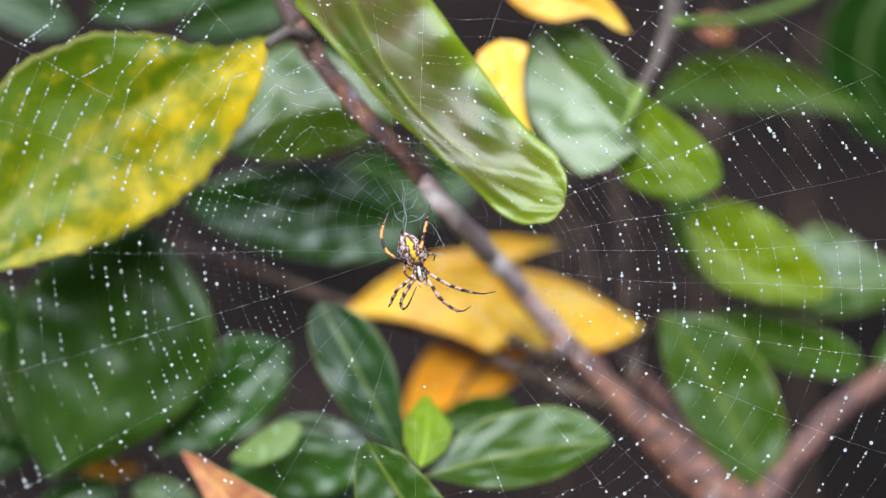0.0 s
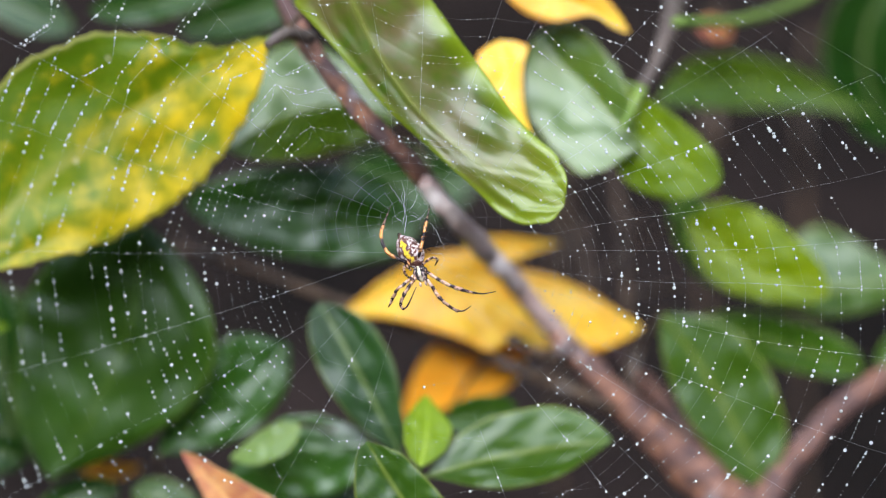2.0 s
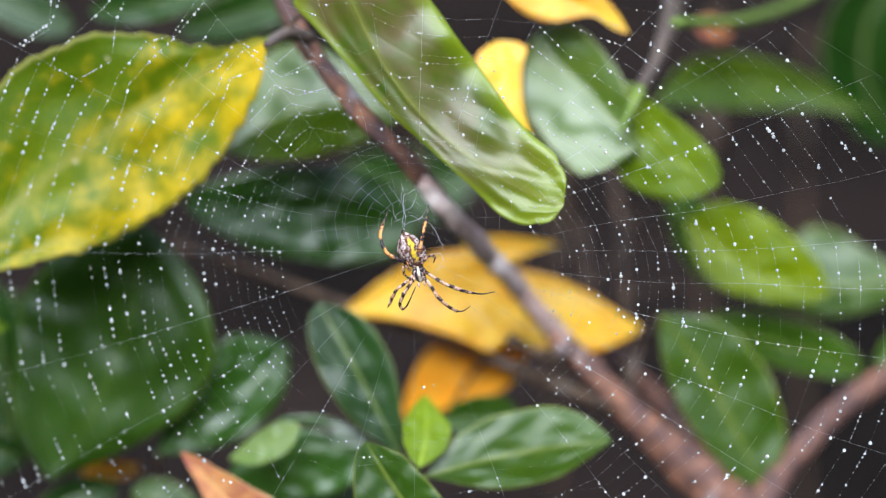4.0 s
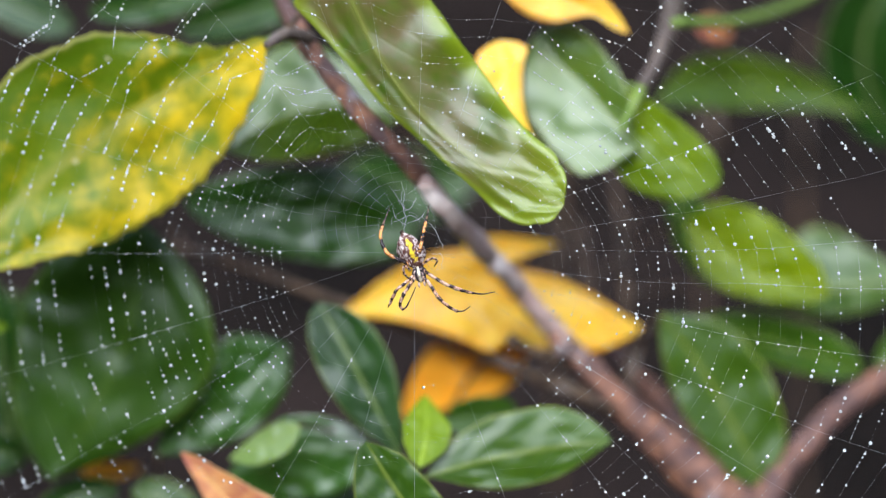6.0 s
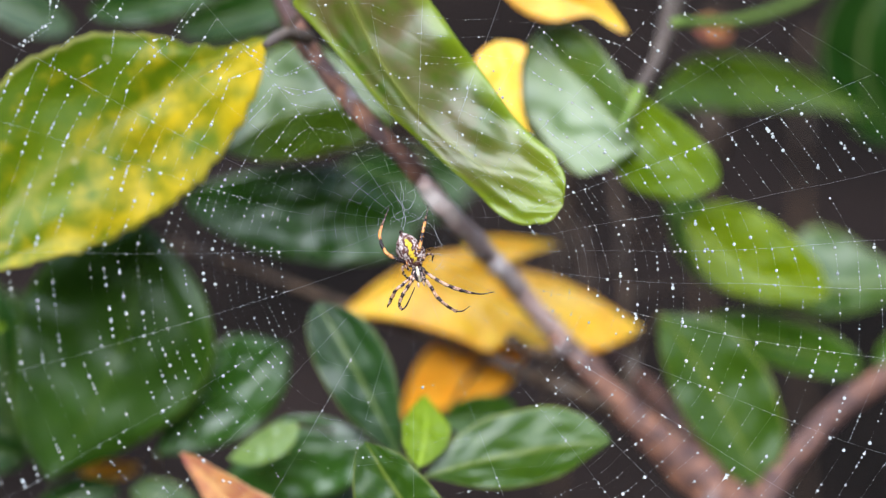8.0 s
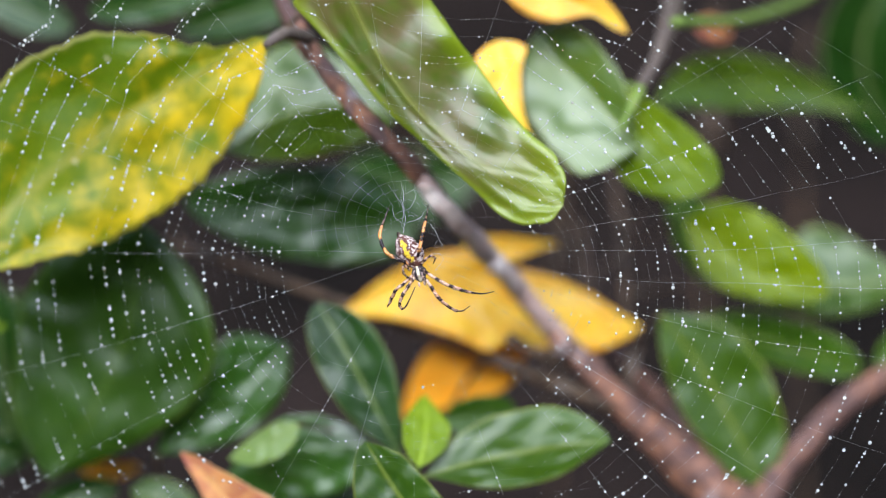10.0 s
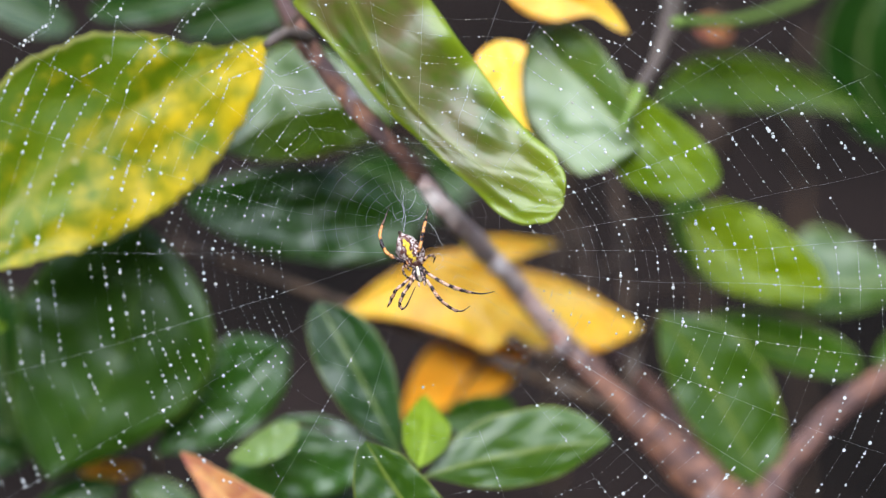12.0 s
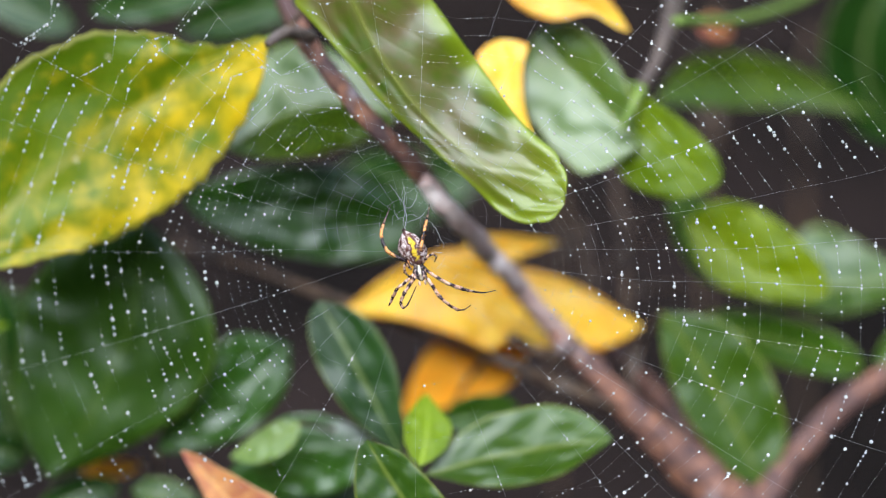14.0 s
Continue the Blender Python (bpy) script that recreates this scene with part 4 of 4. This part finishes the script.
def abdomen_material():
    """Silvery white with brown-black marbling and a yellow lengthwise stripe."""
    n = Nodes("marbled_abdomen")
    sep = n.t.nodes.new("ShaderNodeSeparateXYZ")
    n.t.links.new(n.tc.outputs["Object"], sep.inputs[0])
    x = sep.outputs[0]
    z = sep.outputs[2]
    off = n.math("ADD", n.math("ABSOLUTE", n.math("ADD", x, -0.0003)), n.math("MULTIPLY", n.math("SUBTRACT", n.noise(1000.0, 3.0), 0.5), 0.0026))
    along = n.math("MULTIPLY", z, 120.0)
    pale = n.mix(n.noise(2400.0, 3.0), (0.5, 0.34, 0.32), (0.94, 0.82, 0.77))
    dark = n.mix(n.noise(1100.0, 3.0), (0.02, 0.009, 0.012), (0.24, 0.085, 0.06))
    # dark field down the middle, paler towards the rims and the hind end, all finely marbled
    field = n.math("MULTIPLY", n.ramp(n.math("MULTIPLY", off, 1000.0), [(0.9, 1.0), (2.0, 0.0)]), n.ramp(along, [(0.7, 1.0), (0.9, 0.0)]))
    marble = n.math("SUBTRACT", n.noise(1500.0, 6.0, 0.65, warp=0.7), n.math("MULTIPLY", field, 0.1))
    col = n.mix(n.ramp(marble, [(0.49, 0.0), (0.54, 1.0)]), dark, pale)
    stripe = n.math("MULTIPLY", n.ramp(along, [(0.06, 0.0), (0.14, 1.0), (0.74, 1.0), (0.84, 0.0)]), n.ramp(n.math("MULTIPLY", off, 1000.0), [(0.4, 1.0), (0.5, 0.0)]))
    col = n.mix(n.math("MULTIPLY", stripe, n.ramp(n.noise(2100.0, 3.0), [(0.28, 0.3), (0.45, 1.0)])), col, (0.88, 0.6, 0.04))
    n.bump(n.noise(1700.0, 4.0), 1.0, 0.0008)
    return n.done(col, 0.22)


def head_material():
    n = Nodes("marbled_head")
    marble = n.noise(1300.0, 5.0, 0.6, warp=0.6)
    col = n.mix(n.ramp(marble, [(0.51, 0.0), (0.57, 1.0)]), (0.02, 0.011, 0.013), (0.55, 0.4, 0.38))
    sep = n.t.nodes.new("ShaderNodeSeparateXYZ")
    n.t.links.new(n.tc.outputs["Object"], sep.inputs[0])
    mid = n.math("ADD", n.math("ABSOLUTE", sep.outputs[0]), n.math("MULTIPLY", n.math("SUBTRACT", n.noise(1300.0, 2.0), 0.5), 0.0012))
    col = n.mix(n.ramp(n.math("MULTIPLY", mid, 1000.0), [(0.12, 0.95), (0.3, 0.0)]), col, (0.76, 0.66, 0.42))
    n.bump(n.noise(1500.0, 4.0), 0.5, 0.0003)
    return n.done(col, 0.4)


def egg(bm, length, wide, deep, belly, up=0.0, rings=22, seg=24, lumps=0.0, seed=0.0):
    """An egg along z from 0 to length (mm), widest at belly (0 to 1); plain metres, no frame."""
    vs = []
    for i in range(rings + 1):
        t = i / rings
        s = t ** (math.log(0.5) / math.log(belly))
        w = math.sin(math.pi * s) ** 0.75 if 0 < s < 1 else 0.0
        row = []
        for k in range(seg):
            a = 2 * math.pi * k / seg
            b = 1 + lumps * noise.noise(Vector((math.cos(a) * 1.6, math.sin(a) * 1.6, t * 5 + seed)))
            row.append(bm.verts.new((0.001 * wide * 0.5 * w * b * math.cos(a), 0.001 * deep * 0.5 * w * b * math.sin(a) + 0.001 * up * t, 0.001 * length * t)))
        vs.append(row)
    for i in range(rings):
        for k in range(seg):
            j = (k + 1) % seg
            bm.faces.new((vs[i][k], vs[i][j], vs[i + 1][j], vs[i + 1][k]))
    bmesh.ops.remove_doubles(bm, verts=bm.verts, dist=1e-6)
    bmesh.ops.recalc_face_normals(bm, faces=bm.faces)
    return bm


BODY = (-5.6, -3.0, -5.2)
WAIST = (-6.0, -3.0, -3.6)


def build_spider():
    at = W(BODY)
    spider = thing("spider", at, "cream and black orb-weaver spider with banded legs on its web", "spider")
    turn = pose(0, 0, 0, -20)
    # abdomen and head are modelled upright about their joints
    bm = egg(bmesh.new(), 9.5, 6.5, 5.6, 0.47, lumps=0.26, seed=3)
    bmesh.ops.translate(bm, vec=(0, 0, -0.0011), verts=bm.verts)
    abdomen = part("abdomen", bm, abdomen_material(), None, "silvery marbled abdomen with a yellow stripe", origin=(0, 0, 0))
    bm = egg(bmesh.new(), 4.71, 3.5, 3.1, 0.5, lumps=0.24, seed=8)
    bmesh.ops.translate(bm, vec=(0, 0, -0.001 * 4.44), verts=bm.verts)
    head = part("head", bm, head_material(), None, "cream and black head section", origin=(0, 0, 0))
    for ob in (abdomen, head):
        ob.parent = spider
        ob.matrix_basis = Matrix.Translation(W(WAIST) - at) @ turn @ pose(0, 0, 0, 0, -24 if ob is abdomen else -14, 0)
    bm = egg(bmesh.new(), 1.08, 1.08, 1.08, 0.4)
    nipple = part("spinneret", bm, FOOT, None, origin=(0, 0, 0))
    nipple.parent = abdomen
    nipple.matrix_basis = pose(0, 0, 0.001 * 7.95)
    for sx in (-1, 1):
        bm = egg(bmesh.new(), 1.48, 0.67, 0.67, 0.5)
        palp = part("palp", bm, LEG, None, origin=(0, 0, 0))
        palp.parent = head
        palp.matrix_basis = pose(sx * 0.001 * 0.67, -0.0003, -0.001 * 5.51)
    legs = [
        (LEG_ORANGE, [(-7.0, -3.0, -3.9, 0.38), (-9.6, -5.0, -2.7, 0.47), (-12.6, -5.0, -1.2, 0.44), (-14.0, -4.0, 0.7, 0.41), (-14.6, -3.0, 3.5, 0.38), (-14.1, -2.0, 5.8, 0.34)], [(-14.1, -2.0, 5.8, 0.32), (-13.4, -1.5, 7.6, 0.20), (-12.5, -0.5, 10.1, 0.11)]),
        (LEG_ORANGE, [(-6.2, -3.0, -3.6, 0.38), (-5.5, -5.0, -0.9, 0.42), (-4.9, -5.0, 1.7, 0.41), (-4.4, -4.0, 4.1, 0.38), (-3.8, -2.0, 7.1, 0.32)], [(-3.8, -2.0, 7.1, 0.28), (-3.4, -1.0, 8.9, 0.22), (-3.2, -0.5, 10.6, 0.13)]),
        (LEG, [(-7.0, -3.0, -6.3, 0.35), (-9.1, -5.0, -8.3, 0.39), (-10.8, -5.0, -9.6, 0.37), (-11.6, -4.0, -11.1, 0.40), (-12.5, -2.5, -13.0, 0.31)], [(-12.5, -2.5, -13.0, 0.24), (-12.9, -1.0, -13.8, 0.12)]),
        (LEG, [(-6.4, -3.0, -6.6, 0.35), (-7.7, -5.0, -8.4, 0.40), (-9.1, -5.0, -10.6, 0.40), (-10.0, -4.0, -13.0, 0.37), (-9.4, -3.0, -14.3, 0.32)], [(-9.4, -3.0, -14.3, 0.25), (-8.3, -2.0, -13.3, 0.19), (-6.3, -0.5, -9.0, 0.09)]),
        (LEG, [(-4.6, -3.0, -5.0, 0.35), (-2.7, -5.0, -6.1, 0.40), (-0.5, -5.0, -7.5, 0.40), (2.1, -5.0, -8.8, 0.44), (5.1, -4.0, -9.8, 0.39), (7.5, -3.0, -10.4, 0.29)], [(7.5, -3.0, -10.4, 0.23), (9.8, -2.0, -10.6, 0.16), (12.5, -0.5, -10.1, 0.09)]),
        (LEG, [(-4.8, -3.0, -6.0, 0.35), (-3.2, -5.0, -8.0, 0.40), (-1.6, -5.0, -10.4, 0.40), (-0.1, -5.0, -12.2, 0.40), (1.9, -4.0, -13.8, 0.37), (3.6, -3.0, -14.7, 0.37)], [(3.6, -3.0, -14.7, 0.23), (5.1, -2.0, -14.6, 0.15), (6.6, -0.5, -13.6, 0.09)]),
        (LEG, [(-7.5, -3.0, -5.0, 0.29), (-9.0, -4.5, -3.9, 0.32), (-9.1, -4.0, -5.5, 0.29), (-8.3, -2.0, -6.6, 0.21)], [(-8.3, -2.0, -6.6, 0.19), (-7.5, -0.5, -7.5, 0.11)]),
        (LEG, [(-5.1, -3.0, -4.2, 0.29), (-3.7, -4.5, -2.7, 0.32), (-2.1, -4.5, -2.0, 0.29), (-1.2, -3.0, -2.7, 0.23)], [(-1.2, -3.0, -2.7, 0.19), (-1.9, -1.0, -3.9, 0.11)]),
    ]
    made = []
    rnd = random.Random(5)
    for material, upper, tip in legs:
        root = W(upper[0])
        fine = smooth_path(upper, 7)
        bm = tube(bmesh.new(), fine, 9, lumps=0.55, seed=len(made), pitch=1.6)
        for k in range(46):
            # stiff bristles
            i = rnd.randrange(1, len(fine) - 1)
            c, ax = Vector(fine[i][:3]), (Vector(fine[i + 1][:3]) - Vector(fine[i - 1][:3])).normalized()
            out = Vector((rnd.gauss(0, 1), rnd.gauss(0, 1), rnd.gauss(0, 1)))
            out = (out - ax * out.dot(ax)).normalized()
            tip_at = c + out * (fine[i][3] + rnd.uniform(0.2, 0.5)) + ax * 0.3
            tube(bm, [(*(c + out * fine[i][3] * 0.7), 0.03), (*tip_at, 0.008)], 3)
        leg = part("leg", bm, material, spider, origin=root)
        part("foot", tube(bmesh.new(), smooth_path(tip, 5), 6), FOOT, leg)
        made.append(leg)
    return spider, abdomen, head, made[-1]


spider, abdomen, head, short_leg = build_spider()


# ---- what moves: the spider swings and rolls its abdomen, and works one short leg ----
def motions():
    turn = pose(0, 0, 0, -20)
    waist = Matrix.Translation(W(WAIST) - W(BODY))
    swing = [(0.0, -25), (0.25, -21), (0.5, -15.5), (0.8, -15), (1.0, -17), (1.25, -20), (1.5, -25), (1.75, -31), (2.0, -34.5), (2.25, -33),
             (2.5, -30.5), (3.0, -28), (3.6, -25), (4.4, -20), (5.3, -16), (5.5, -19), (5.8, -22.5), (6.0, -25), (6.5, -26), (7.0, -26), (8.0, -25),
             (9.2, -28), (10.0, -32), (10.3, -31), (10.5, -25), (10.7, -22.5), (11.0, -25), (11.5, -26), (12.0, -28), (12.5, -29), (13.0, -27), (13.5, -26), (14.0, -23)]
    walk(abdomen, [(t, waist @ turn @ pose(0, 0, 0, 0, a, (a + 25) * 2.6)) for t, a in swing])
    walk(head, [(t, waist @ turn @ pose(0, 0, 0, 0, -14 + (a + 25) * 0.25, (a + 25) * 0.6)) for t, a in swing])
    lift = [(0.0, -20), (0.4, 0), (0.8, 8), (1.2, 4), (1.6, 6), (2.0, 0), (2.4, -15), (3.0, -18), (4.2, -10), (5.3, 0), (6.1, 2), (6.5, -8), (7.0, -22),
            (8.2, -20), (9.4, -12), (10.3, -5), (10.7, 0), (11.0, -20), (12.0, -12), (13.0, -18), (14.0, -10)]
    root = Matrix.Translation(short_leg.location.copy())
    walk(short_leg, [(t, root @ turn @ pose(0, 0, 0, 0, a, 0) @ turn.inverted()) for t, a in lift])


motions()
